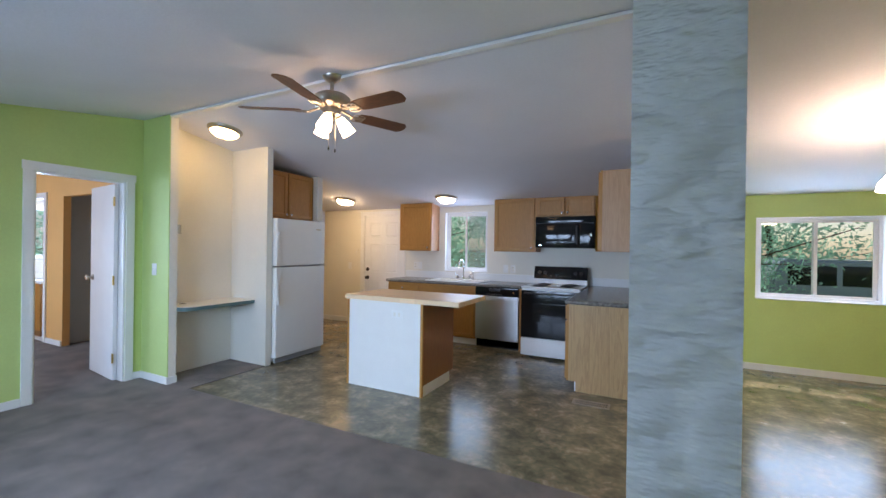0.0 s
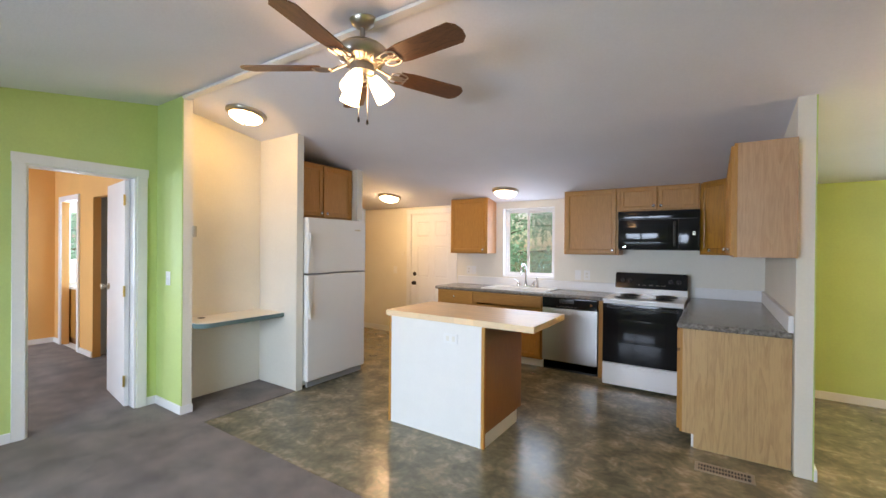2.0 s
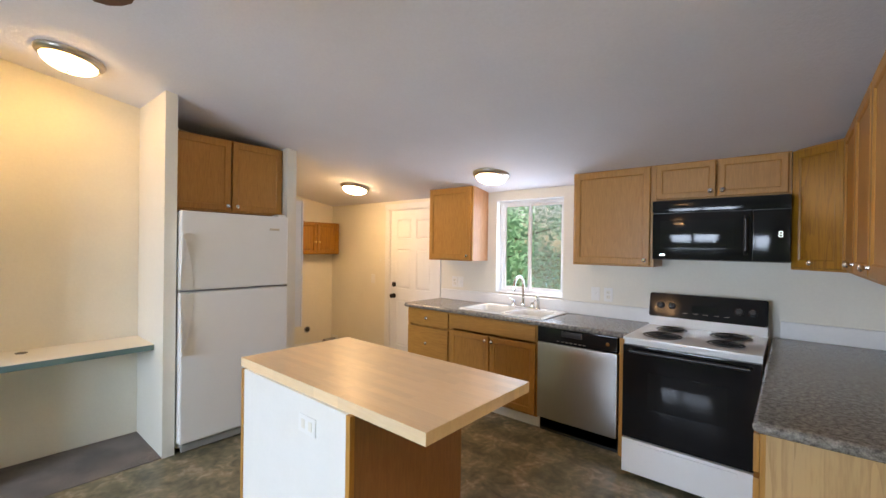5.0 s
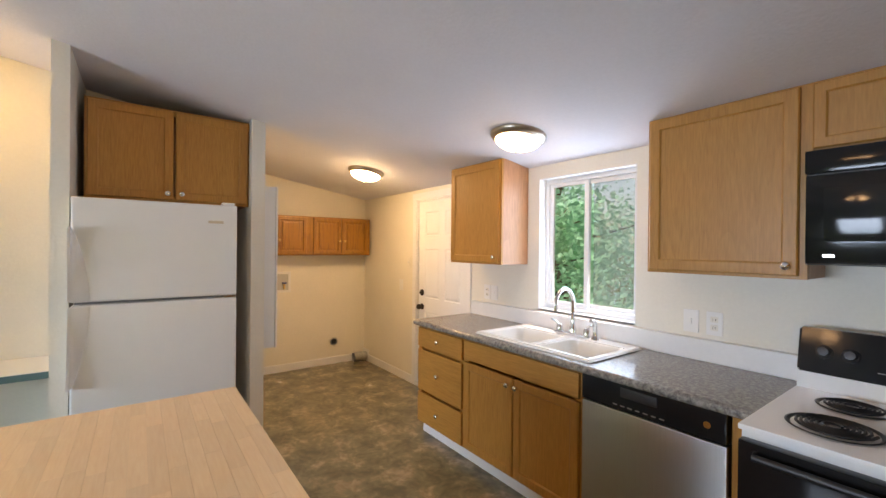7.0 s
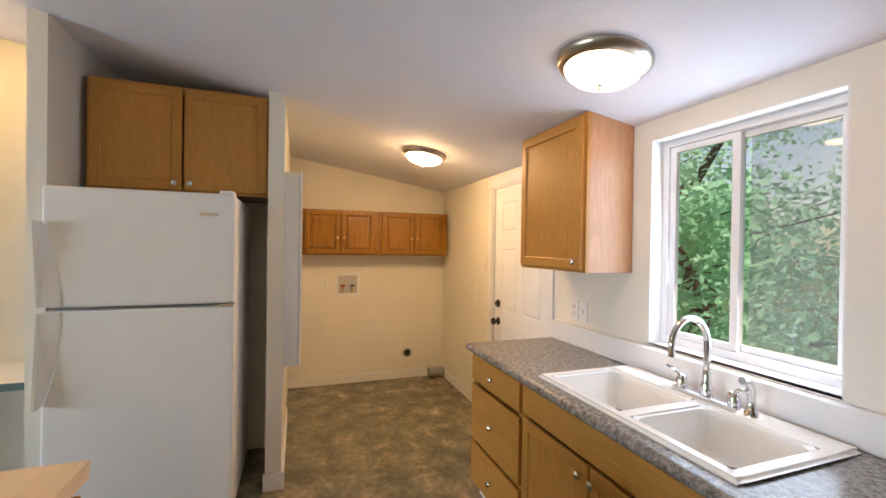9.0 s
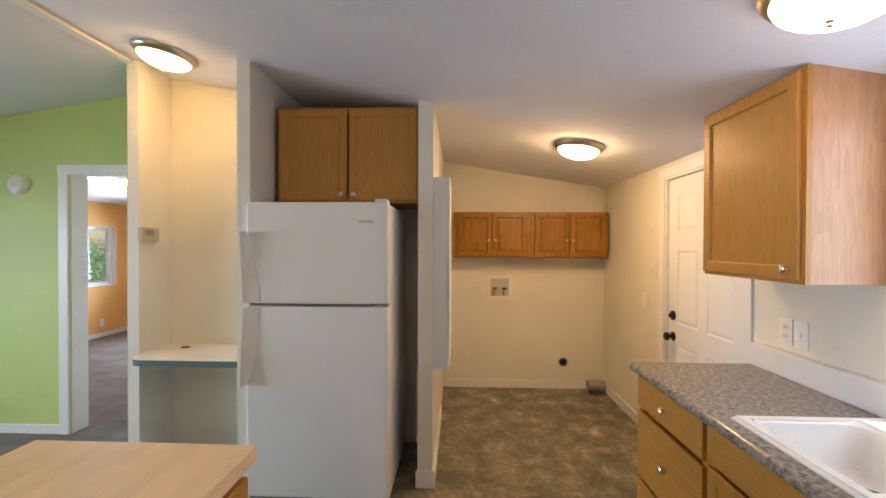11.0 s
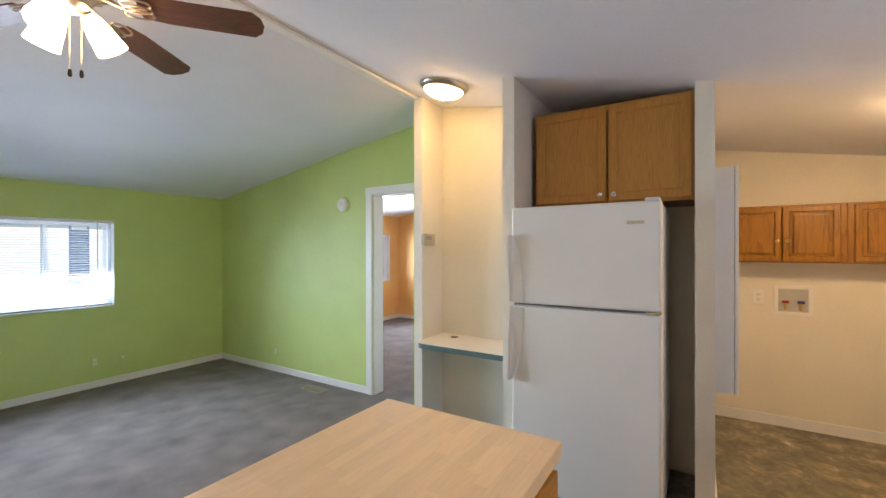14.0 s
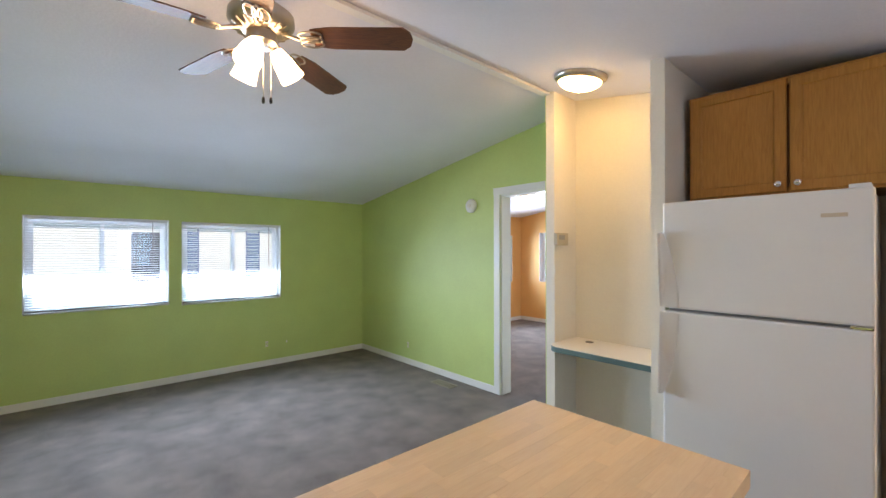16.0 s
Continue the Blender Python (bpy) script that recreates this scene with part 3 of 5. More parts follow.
def blind(w, h, m, label):
    """Lowered mini blind with its slats turned flat."""
    b = thing("mini_blind", label, "blind", m, "living room blinds")
    part("head_rail", B(0.008, w - 0.008, 0.022, 0.048, h - 0.034, h - 0.008, bev=0.003), SLAT, b, "grey-white metal head rail")
    part("bottom_rail", B(0.010, w - 0.010, 0.024, 0.046, 0.012, 0.024, bev=0.003), GREYP, b, "grey bottom rail")
    sm = mesh_of("slat", B(0.012, w - 0.012, -0.0125, 0.0125, -0.0004, 0.0004), SLAT)
    n = int((h - 0.075) / 0.0235)
    for i in range(n):
        s = new("slat", sm)
        s.parent = b
        s.matrix_local = pose(0, 0.035, 0.038 + i * 0.0235, 9)
    for x in (0.12, w - 0.12):
        part("ladder_cord", cyl(bmesh.new(), (x, 0.035, 0.02), (x, 0.035, h - 0.03), 0.0010, n=6), SLAT, b)
    part("tilt_wand", cyl(bmesh.new(), (w - 0.14, 0.014, h - 0.50), (w - 0.14, 0.018, h - 0.03), 0.004, n=8), GREYP, b, "grey tilt wand")
    return b


blind(LW1[1] - LW1[0], LW1[3] - LW1[2], pose(LW1[1], YS, LW1[2], 0, 0, 180), "white aluminium mini blind, lowered with slats open")
blind(LW2[1] - LW2[0], LW2[3] - LW2[2], pose(LW2[1], YS, LW2[2], 0, 0, 180), "white aluminium mini blind, lowered with slats open")


# ---- doors ----
def knob_round(parent, x, y, z, m, r=0.027, d=0.06):
    ax = pose(0, 0, 0, 90)
    part("knob", lathe(bmesh.new(), [(0, 0), (r * 1.15, 0), (r * 1.15, 0.006), (r * 0.4, 0.012), (r * 0.4, 0.028), (r, 0.036), (r, 0.052), (r * 0.7, d), (0, d)], (x, y, z), 20, ax), m, parent)


def raised(bm, x0, x1, z0, z1, y, inset=0.020, out=0.006):
    """A raised field in a moulded recess, on the front plane y."""
    vs = []
    for d, o in ((0, 0.0), (0.010, 0.008), (0.010 + inset, 0.001)):
        vs.append([bm.verts.new(p) for p in ((x0 + d, y + o, z0 + d), (x1 - d, y + o, z0 + d), (x1 - d, y + o, z1 - d), (x0 + d, y + o, z1 - d))])
    for a, b in zip(vs, vs[1:]):
        for i in range(4):
            bm.faces.new((a[i], a[(i + 1) % 4], b[(i + 1) % 4], b[i]))
    bm.faces.new(vs[-1])


def slab_with_panels(w, h, t, panels):
    """A door leaf whose front (y=0) is cut by moulded panels; panels as (x0, x1, z0, z1)."""
    bm = bmesh.new()
    xs = sorted({0, w, *(v for p in panels for v in p[:2])})
    zs = sorted({0, h, *(v for p in panels for v in p[2:])})
    for a, b in zip(xs, xs[1:]):
        for c, d in zip(zs, zs[1:]):
            if any(p[0] <= a and b <= p[1] and p[2] <= c and d <= p[3] for p in panels):
                continue
            bm.faces.new([bm.verts.new(v) for v in ((a, 0, c), (b, 0, c), (b, 0, d), (a, 0, d))])
    for p in panels:
        raised(bm, *p, 0.0)
    box(bm, 0, w, 0.012, t, 0, h)
    for q in (((0, 0, 0), (0, 0, h), (0, .012, h), (0, .012, 0)), ((w, 0, 0), (w, .012, 0), (w, .012, h), (w, 0, h)), ((0, 0, h), (w, 0, h), (w, .012, h), (0, .012, h))):
        bm.faces.new([bm.verts.new(v) for v in q])
    bmesh.ops.remove_doubles(bm, verts=bm.verts, dist=1e-5)
    return bm


bd = new("door_back")
bd.matrix_world = pose(-4.720, YN + 0.018, 0.012)
tagged(bd, "closed white six-panel back door", "", "", "structure")
dw_, dh_ = 0.79, 1.876
pw = 0.24
pan = [(x, x + pw, z, z2) for x in (0.11, 0.44) for z, z2 in ((0.19, 0.76), (0.90, 1.39), (1.52, 1.76))]
part("leaf", slab_with_panels(dw_, dh_, 0.044, pan), TRIM, bd, smooth=False)
knob_round(bd, 0.066, 0.0, 0.805, BRONZE)
part("deadbolt", lathe(bmesh.new(), [(0, 0), (0.032, 0), (0.032, 0.010), (0.012, 0.014), (0.012, 0.030), (0, 0.030)], (0.066, 0, 0.948), 20, pose(0, 0, 0, 90)), BRONZE, bd)
for z in (0.22, 0.95, 1.70):
    part("hinge", cyl(bmesh.new(), (0.792, -0.004, z), (0.792, -0.004, z + 0.10), 0.007, n=10), BRONZE, bd)
bc = bmesh.new()
box(bc, -4.798, -4.735, YN - 0.014, YN, 0, 1.905, bev=0.003)
box(bc, -3.915, -3.865, YN - 0.014, YN, 0, 1.905, bev=0.003)
box(bc, -4.806, -3.858, YN - 0.015, YN, 1.905, 1.968, bev=0.003)
setting("trim_back_door", bc, TRIM, "white casing round the back door")
bjm = bmesh.new()
box(bjm, -4.735, -4.722, YN - 0.004, YN + 0.15, 0, 1.905)
box(bjm, -3.928, -3.915, YN - 0.004, YN + 0.15, 0, 1.905)
box(bjm, -4.722, -3.928, YN - 0.004, YN + 0.15, 1.890, 1.905)
setting("trim_back_jamb", bjm, TRIM, "white door jamb")

door = new("door_bedroom")
door.matrix_world = pose(-4.855, 2.512, 0.012, 0, 0, 173)
tagged(door, "white hollow-core bedroom door, standing wide open", "", "", "structure")
part("leaf", B(0, 0.630, 0, 0.034, 0, 1.915, bev=0.002), TRIM, door, smooth=False)
lev = bmesh.new()
lathe(lev, [(0, 0), (0.03, 0), (0.03, 0.008), (0.011, 0.014), (0.011, 0.034), (0.026, 0.042), (0.026, 0.058), (0, 0.062)], (0.56, 0.034, 0.98), 18, pose(0, 0, 0, -90))
part("knob", lev, NICKEL, door, "brushed nickel knob")
for z in (0.17, 0.93, 1.70):
    hb = bmesh.new()
    box(hb, -0.012, 0.022, 0.030, 0.036, z, z + 0.09)
    cyl(hb, (-0.008, 0.040, z), (-0.008, 0.040, z + 0.09), 0.006, n=10)
    part("hinge", hb, BRASS, door, "brass butt hinge")
bdo = new("door_bath")
bdo.matrix_world = pose(-7.52, YBN + 0.09, 0.012, 0, 0, 96)
tagged(bdo, "white bathroom door, ajar", "", "", "structure")
part("leaf", B(0, 0.59, -0.034, 0, 0, 1.92, bev=0.002), TRIM, bdo, smooth=False)
knob_round(bdo, 0.54, -0.034, 0.93, NICKEL)


# ---- cabinets ----
def shaker(parent, x0, x1, z0, z1, wood_v=None, rail=0.052, knob=None, y=-0.019, arch=False, name="door"):
    """A framed door with a recessed flat or raised panel, and its knob."""
    wv = wood_v or OAK
    bm = bmesh.new()
    rings = []
    for inset, yy in ((0, 0), (0, y + 0.005), (0.005, y), (rail - 0.006, y), (rail, y + 0.006), (rail, -0.001)):
        rings.append([bm.verts.new(p) for p in ((x0 + inset, yy, z0 + inset), (x1 - inset, yy, z0 + inset), (x1 - inset, yy, z1 - inset), (x0 + inset, yy, z1 - inset))])
    for p, q in zip(rings, rings[1:] + rings[:1]):
        for i in range(4):
            bm.faces.new((p[i], p[(i + 1) % 4], q[(i + 1) % 4], q[i]))
    d = part(name, bm, wv, parent, smooth=False)
    p = bmesh.new()
    if arch:
        box(p, x0 + rail, x1 - rail, y + 0.014, -0.002, z0 + rail, z1 - rail)
        box(p, x0 + rail + 0.022, x1 - rail - 0.022, y + 0.001, y + 0.0145, z0 + rail + 0.016, z1 - rail - 0.016, bev=0.009)
    else:
        box(p, x0 + rail - 0.002, x1 - rail + 0.002, y + 0.008, -0.002, z0 + rail - 0.002, z1 - rail + 0.002)
    part("panel", p, wv, d, smooth=False)
    if knob:
        k = lathe(bmesh.new(), [(0, 0), (0.008, 0), (0.006, 0.012), (0.014, 0.018), (0.015, 0.024), (0.010, 0.029), (0, 0.030)], (knob[0], y, knob[1]), 14, pose(0, 0, 0, 90))
        part("knob", k, BRASS if arch else CHROME, d, "brass knob" if arch else "satin chrome knob")
    return d


def carcase(parent, w, d, z0, z1, side=None, front=None, lid=True):
    """Cabinet box with sides, back, top, bottom and a face frame, doors come in front."""
    side = side or OAK
    if lid:
        part("body", B(0, w, 0.019, d, z0, z1, bev=0.0015), side, parent, smooth=False)
    else:
        bm = bmesh.new()
        for q in ((0, 0.016, 0.019, d, z0, z1), (w - 0.016, w, 0.019, d, z0, z1), (0.016, w - 0.016, 0.019, d, z0, z0 + 0.016), (0.016, w - 0.016, d - 0.008, d, z0 + 0.016, z1)):
            box(bm, *q)
        part("body", bm, side, parent, smooth=False)
    f = bmesh.new()
    rings = []
    for inset, zi, yy in ((-0.001, -0.001, 0.0185), (-0.001, -0.001, 0.0), (0.040, 0.036, 0.0), (0.040, 0.036, 0.0185)):
        rings.append([f.verts.new(p) for p in ((inset, yy, z0 + zi), (w - inset, yy, z0 + zi), (w - inset, yy, z1 - zi), (inset, yy, z1 - zi))])
    for p, q in zip(rings, rings[1:] + rings[:1]):
        for i in range(4):
            f.faces.new((p[i], p[(i + 1) % 4], q[(i + 1) % 4], q[i]))
    part("face_frame", f, front or OAK, parent, smooth=False)


def upper(name, x, y, rz, w, d, z0, z1, doors, label, side=None, v=None, arch=False, group="oak wall cabinets"):
    c = thing(name, label, "cabinet", pose(x, y, z0, 0, 0, rz), group)
    h = z1 - z0
    carcase(c, w, d, 0, h, side, v)
    for x0, x1, kx in doors:
        shaker(c, x0, x1, 0.012, h - 0.012, v, 0.042 if arch or h < 0.35 else 0.052, (kx, h * 0.38 if arch else 0.05), arch=arch)
    return c


YU = 5.947
upper("wall_cabinet", -3.802, YU, 0, 0.570, YN - YU - 0.002, 1.303, 2.045, [(0.014, 0.556, 0.523)], "honey oak single-door wall cabinet with rosy side", PINKOAK)
upper("wall_cabinet", -2.203, YU, 0, 0.604, YN - YU - 0.002, 1.312, 2.055, [(0.012, 0.580, 0.548)], "honey oak single-door wall cabinet beside the microwave", PINKOAK)
upper("wall_cabinet", -1.597, YU, 0, 0.760, YN - YU - 0.002, 1.788, 2.055, [(0.012, 0.374, 0.346), (0.386, 0.748, 0.414)], "short honey oak cabinet over the microwave")
upper("wall_cabinet", -0.606, 5.716, -90, 1.430, -0.606 * -1 + XK - 0.002, 1.335, 2.062, [(0.02, 0.48, 0.45), (0.50, 0.96, 0.53), (0.98, 1.41, 1.01)], "honey oak wall cabinet with a plain pale end panel", ROSY)
upper("wall_cabinet", -4.299, 3.660, 90, 0.872, 0.45, 1.690, 2.272, [(0.012, 0.430, 0.40), (0.442, 0.860, 0.475)], "honey oak two-door cabinet above the refrigerator", BROWNPANEL)
for yy in (4.722, 5.458):
    upper("laundry_cabinet", XW + 0.195, yy, 90, 0.732, 0.193, 1.315, 1.750, [(0.035, 0.363, 0.336), (0.369, 0.697, 0.396)], "amber oak laundry cabinet with raised-panel doors", DARKOAK, DARKOAK, True, "laundry cabinets")


def corner_cabinet(x, y, run, z0, z1):
    """Five-sided wall cabinet set across the corner, with its door at 45 degrees."""
    m = pose(x, y, z0, 0, 0, -45)
    c = thing("corner_cabinet", "honey oak corner wall cabinet with a diagonal door", "cabinet", m, "oak wall cabinets")
    h, w = z1 - z0, run * math.sqrt(2)
    inv = pose(x, y, 0, 0, 0, -45).inverted()
    plan = [inv @ Vector(p) for p in ((x + 0.002, y + 0.019, 0), (x + run, y - run + 0.019, 0), (XK - 0.002, y - run + 0.019, 0), (XK - 0.002, YN - 0.002, 0), (x + 0.002, YN - 0.002, 0))]
    bm = bmesh.new()
    lo = [bm.verts.new((p.x, p.y, 0)) for p in plan]
    hi = [bm.verts.new((p.x, p.y, h)) for p in plan]
    bm.faces.new(lo)
    bm.faces.new(hi)
    for k in range(5):
        bm.faces.new((lo[k], lo[(k + 1) % 5], hi[(k + 1) % 5], hi[k]))
    part("body", bm, OAK, c, smooth=False)
    shaker(c, 0.012, w - 0.012, 0.012, h - 0.012, DARKOAK, 0.052, (w * 0.45, 0.045), y=-0.012)
    return c


corner_cabinet(-0.835, YU, 0.229, 1.330, 2.055)

# base cabinets under the window
YB = 5.658


def drawer(parent, x0, x1, z0, z1, knob=True, v=None):
    d = part("drawer_front", B(x0, x1, -0.019, 0, z0, z1, bev=0.005), v or OAKH, parent, smooth=False)
    if knob:
        xm, zm = (x0 + x1) / 2, (z0 + z1) / 2
        part("knob", lathe(bmesh.new(), [(0, 0), (0.008, 0), (0.006, 0.012), (0.014, 0.018), (0.015, 0.024), (0.010, 0.029), (0, 0.030)], (xm, -0.019, zm), 14, pose(0, 0, 0, 90)), CHROME, d, "satin chrome knob")


dbase = thing("drawer_base", "honey oak base cabinet with three drawers", "cabinet", pose(-3.814, YB, 0), "oak base cabinets")
carcase(dbase, 0.548, 0.540, 0.095, 0.826)
drawer(dbase, 0.012, 0.536, 0.672, 0.812)
drawer(dbase, 0.012, 0.536, 0.345, 0.650)
drawer(dbase, 0.012, 0.536, 0.105, 0.325)
part("toe_kick", B(0.0, 0.548, 0.045, 0.06, 0, 0.094), TRIM, dbase, "white toe kick board", smooth=False)
sbase = thing("sink_base", "honey oak sink cabinet with two doors", "cabinet", pose(-3.265, YB, 0), "oak base cabinets")
carcase(sbase, 0.903, 0.540, 0.095, 0.826, lid=False)
drawer(sbase, 0.014, 0.889, 0.690, 0.814, False)
shaker(sbase, 0.014, 0.447, 0.108, 0.672, knob=(0.417, 0.630))
shaker(sbase, 0.455, 0.889, 0.108, 0.672, knob=(0.485, 0.630))
part("toe_kick", B(0.0, 0.903, 0.045, 0.06, 0, 0.094), TRIM, sbase, "white toe kick board", smooth=False)
solo("filler_panel", B(-1.738, -1.656, YB - 0.002, 6.17, 0, 0.826, bev=0.002), OAK, "narrow oak panel between dishwasher and range", "panel", smooth=False)

# dishwasher
dwsh = thing("dishwasher", "stainless dishwasher with a black control panel", "dishwasher", pose(-2.355, YB - 0.002, 0))
part("body", B(0.008, 0.604, 0.03, 0.54, 0.02, 0.820), BLACKM, dwsh, smooth=False)
part("door", B(0.004, 0.608, -0.022, 0.03, 0.115, 0.705, bev=0.008), STEEL, dwsh, "brushed steel door")
cpn = part("control_panel", B(0.004, 0.608, -0.026, 0.03, 0.710, 0.826, bev=0.008), BLACK, dwsh, "glossy black control panel")
part("handle", B(0.20, 0.36, -0.031, -0.022, 0.770, 0.812, bev=0.006), BLACKM, cpn, "black pocket handle")
for i in range(7):
    part("button", B(0.165 + i * 0.034, 0.185 + i * 0.034, -0.0275, -0.024, 0.728, 0.733), GREYP, cpn)
part("badge", lathe(bmesh.new(), [(0, 0), (0.013, 0), (0.013, 0.003), (0, 0.003)], (0.545, -0.026, 0.768), 18, pose(0, 0, 0, 90)), CHROME, cpn, "round chrome badge")
part("toe_panel", B(0.01, 0.602, 0.03, 0.045, 0.0, 0.112), BLACKM, dwsh, "black toe panel", smooth=False)


def countertop(name, outline, z0, z1, label, hole=None):
    """Rolled-edge laminate top from a rectangle, with an optional cut-out."""
    x0, x1, y0, y1 = outline
    bm = bmesh.new()
    if hole:
        a, b, c, d = hole
        box(bm, x0, a, y0, y1, z0, z1)
        box(bm, b, x1, y0, y1, z0, z1)
        box(bm, a, b, y0, c, z0, z1)
        box(bm, a, b, d, y1, z0, z1)
        bmesh.ops.remove_doubles(bm, verts=bm.verts, dist=1e-5)
    else:
        box(bm, x0, x1, y0, y1, z0, z1)
    return thing(name, label, "countertop", None), bm


SK = (-3.175, -2.335, 5.670, 6.150)
ct, bm = countertop("countertop", (-3.822, -1.652, 5.625, 6.175), 0.828, 0.868, "grey granite-look laminate countertop with a rolled edge", (SK[0] + 0.02, SK[1] - 0.02, SK[2] + 0.02, SK[3] - 0.02))
part("slab", bm, COUNTER, ct, smooth=False)
nose = bmesh.new()
tube(nose, [(-3.822, 5.625, 0.848), (-1.654, 5.625, 0.848)], 0.0202, 14)
tube(nose, [(-3.822, 5.625, 0.848), (-3.822, 6.175, 0.848)], 0.0202, 14)
part("rolled_edge", nose, COUNTER, ct)
solo("backsplash", B(-3.822, -1.652, 6.175, YN - 0.001, 0.868, 0.975, bev=0.006), TRIM, "low white backsplash ledge behind the sink counter", "backsplash", smooth=False)
pt, bm = countertop("countertop", (-0.905, XK - 0.004, 4.407, 6.175), 0.828, 0.868, "grey granite-look laminate countertop on the peninsula")
part("slab", bm, COUNTER, pt, smooth=False)
nose = bmesh.new()
tube(nose, [(-0.905, 4.407, 0.848), (XK - 0.008, 4.407, 0.848)], 0.0202, 14)
tube(nose, [(-0.905, 4.407, 0.848), (-0.905, 6.17, 0.848)], 0.0202, 14)
part("rolled_edge", nose, COUNTER, pt)
solo("backsplash", B(XK - 0.030, XK - 0.002, 4.387, 6.175, 0.868, 0.975, bev=0.006), TRIM, "low white backsplash along the dining wall", "backsplash", smooth=False)
solo("backsplash", B(-0.88, XK - 0.002, 6.176, YN - 0.001, 0.868, 0.975, bev=0.006), TRIM, "low white backsplash in the kitchen corner", "backsplash", smooth=False)

# peninsula base
pen = thing("peninsula_cabinet", "base cabinet with a pale oak end panel", "cabinet", pose(-0.888, 4.420, 0), "oak base cabinets")
part("end_panel", B(0.070, 0.594, 0.0, 0.016, 0.0, 0.826, bev=0.001), PALEOAK, pen, "pale oak end panel", smooth=False)
part("end_panel_upper", B(0.0, 0.070, 0.0, 0.016, 0.095, 0.826, bev=0.001), PALEOAK, pen, smooth=False)
part("body", B(0.003, 0.592, 0.017, 1.68, 0.095, 0.826), OAK, pen, smooth=False)
part("toe_kick", B(0.055, 0.069, 0.017, 1.66, 0, 0.094), TRIM, pen, "white toe kick board", smooth=False)
part("face_frame", B(-0.016, 0.002, 0.004, 1.08, 0.096, 0.826, bev=0.002), OAK, pen, smooth=False)
for i in range(2):
    part("drawer_front", B(-0.035, -0.017, 0.02 + i * 0.53, 0.51 + i * 0.53, 0.68, 0.812, bev=0.004), OAK, pen, smooth=False)
    part("door", B(-0.035, -0.017, 0.02 + i * 0.53, 0.51 + i * 0.53, 0.11, 0.66, bev=0.004), OAK, pen, smooth=False)

# sink
sink = thing("kitchen_sink", "white double-bowl drop-in kitchen sink", "sink", pose(SK[0], SK[2], 0.868))
sw, sd = SK[1] - SK[0], SK[3] - SK[2]


def bowl(bm, x0, x1, y0, y1, top, depth, r=0.05):
    rings = []
    for inset, z, rr in ((-0.006, top, r), (0.006, top - 0.010, r), (0.022, top - depth + 0.03, r * 0.9), (0.05, top - depth, r * 0.8)):
        ring = []
        for cx, cy, a0 in ((x1 - inset - rr, y1 - inset - rr, 0), (x0 + inset + rr, y1 - inset - rr, 90), (x0 + inset + rr, y0 + inset + rr, 180), (x1 - inset - rr, y0 + inset + rr, 270)):
            for k in range(6):
                a = radians(a0 + k * 18)
                ring.append(bm.verts.new((cx + rr * math.cos(a), cy + rr * math.sin(a), z)))
        rings.append(ring)
    for a, b in zip(rings, rings[1:]):
        for i in range(24):
            bm.faces.new((a[i], a[(i + 1) % 24], b[(i + 1) % 24], b[i]))
    bm.faces.new(rings[-1])
    return rings[0]


b1 = (0.035, 0.430, 0.035, 0.375)
b2 = (0.470, sw - 0.035, 0.035, 0.375)
rim = bmesh.new()
for q in ((0, sw, 0, 0.036), (0, sw, 0.374, sd), (0, 0.036, 0.036, 0.374), (sw - 0.036, sw, 0.036, 0.374), (0.429, 0.471, 0.036, 0.374)):
    box(rim, *q, -0.006, 0.014)
bmesh.ops.remove_doubles(rim, verts=rim.verts, dist=1e-4)
edge = [e for e in rim.edges if all(v.co.z > 0.013 for v in e.verts) and (all(abs(v.co.x) < 1e-4 for v in e.verts) or all(abs(v.co.y) < 1e-4 for v in e.verts) or all(abs(v.co.x - sw) < 1e-4 for v in e.verts))]
bmesh.ops.bevel(rim, geom=edge, offset=0.010, segments=3, affect="EDGES")
part("rim", rim, PORC, sink)
for bb in (b1, b2):
    k = bmesh.new()
    bowl(k, *bb, 0.0142, 0.17)
    part("bowl", k, PORC, sink)
    part("drain", lathe(bmesh.new(), [(0, 0), (0.04, 0), (0.042, 0.004), (0.03, 0.002), (0, 0.001)], ((bb[0] + bb[1]) / 2, (bb[2] + bb[3]) / 2, -0.155), 20), CHROME, sink, "chrome drain")
fau = thing("faucet", "chrome gooseneck kitchen faucet with two lever handles", "faucet", pose(-2.741, 6.092, 0.882))
part("base", B(-0.125, 0.125, -0.028, 0.028, 0, 0.016, bev=0.007), CHROME, fau)
neck = [(0, 0, 0.01), (0, 0, 0.20)] + [(0, -0.085 + 0.085 * math.cos(a), 0.20 + 0.085 * math.sin(a) * 1.1) for a in (i * math.pi / 10 for i in range(1, 11))] + [(0, -0.17, 0.165)]
part("spout", tube(bmesh.new(), neck, 0.0115, 12), CHROME, fau)
part("collar", lathe(bmesh.new(), [(0.022, 0.0), (0.022, 0.03), (0.014, 0.05), (0.012, 0.09)], (0, 0, 0.014), 18), CHROME, fau)
for s in (-1, 1):
    hb = lathe(bmesh.new(), [(0.021, 0), (0.020, 0.03), (0.013, 0.045), (0, 0.048)], (s * 0.10, 0, 0.014), 16)
    tube(hb, [(s * 0.10, 0, 0.052), (s * 0.125, -0.015, 0.075), (s * 0.150, -0.02, 0.082)], 0.0065, 8)
    part("handle", hb, CHROME, fau)
spr = thing("side_sprayer", "chrome side sprayer beside the faucet", "sprayer", pose(-2.585, 6.092, 0.882))
part("holder", lathe(bmesh.new(), [(0.022, 0), (0.020, 0.012), (0.014, 0.02), (0.012, 0.05)], (0, 0, 0), 16), CHROME, spr)
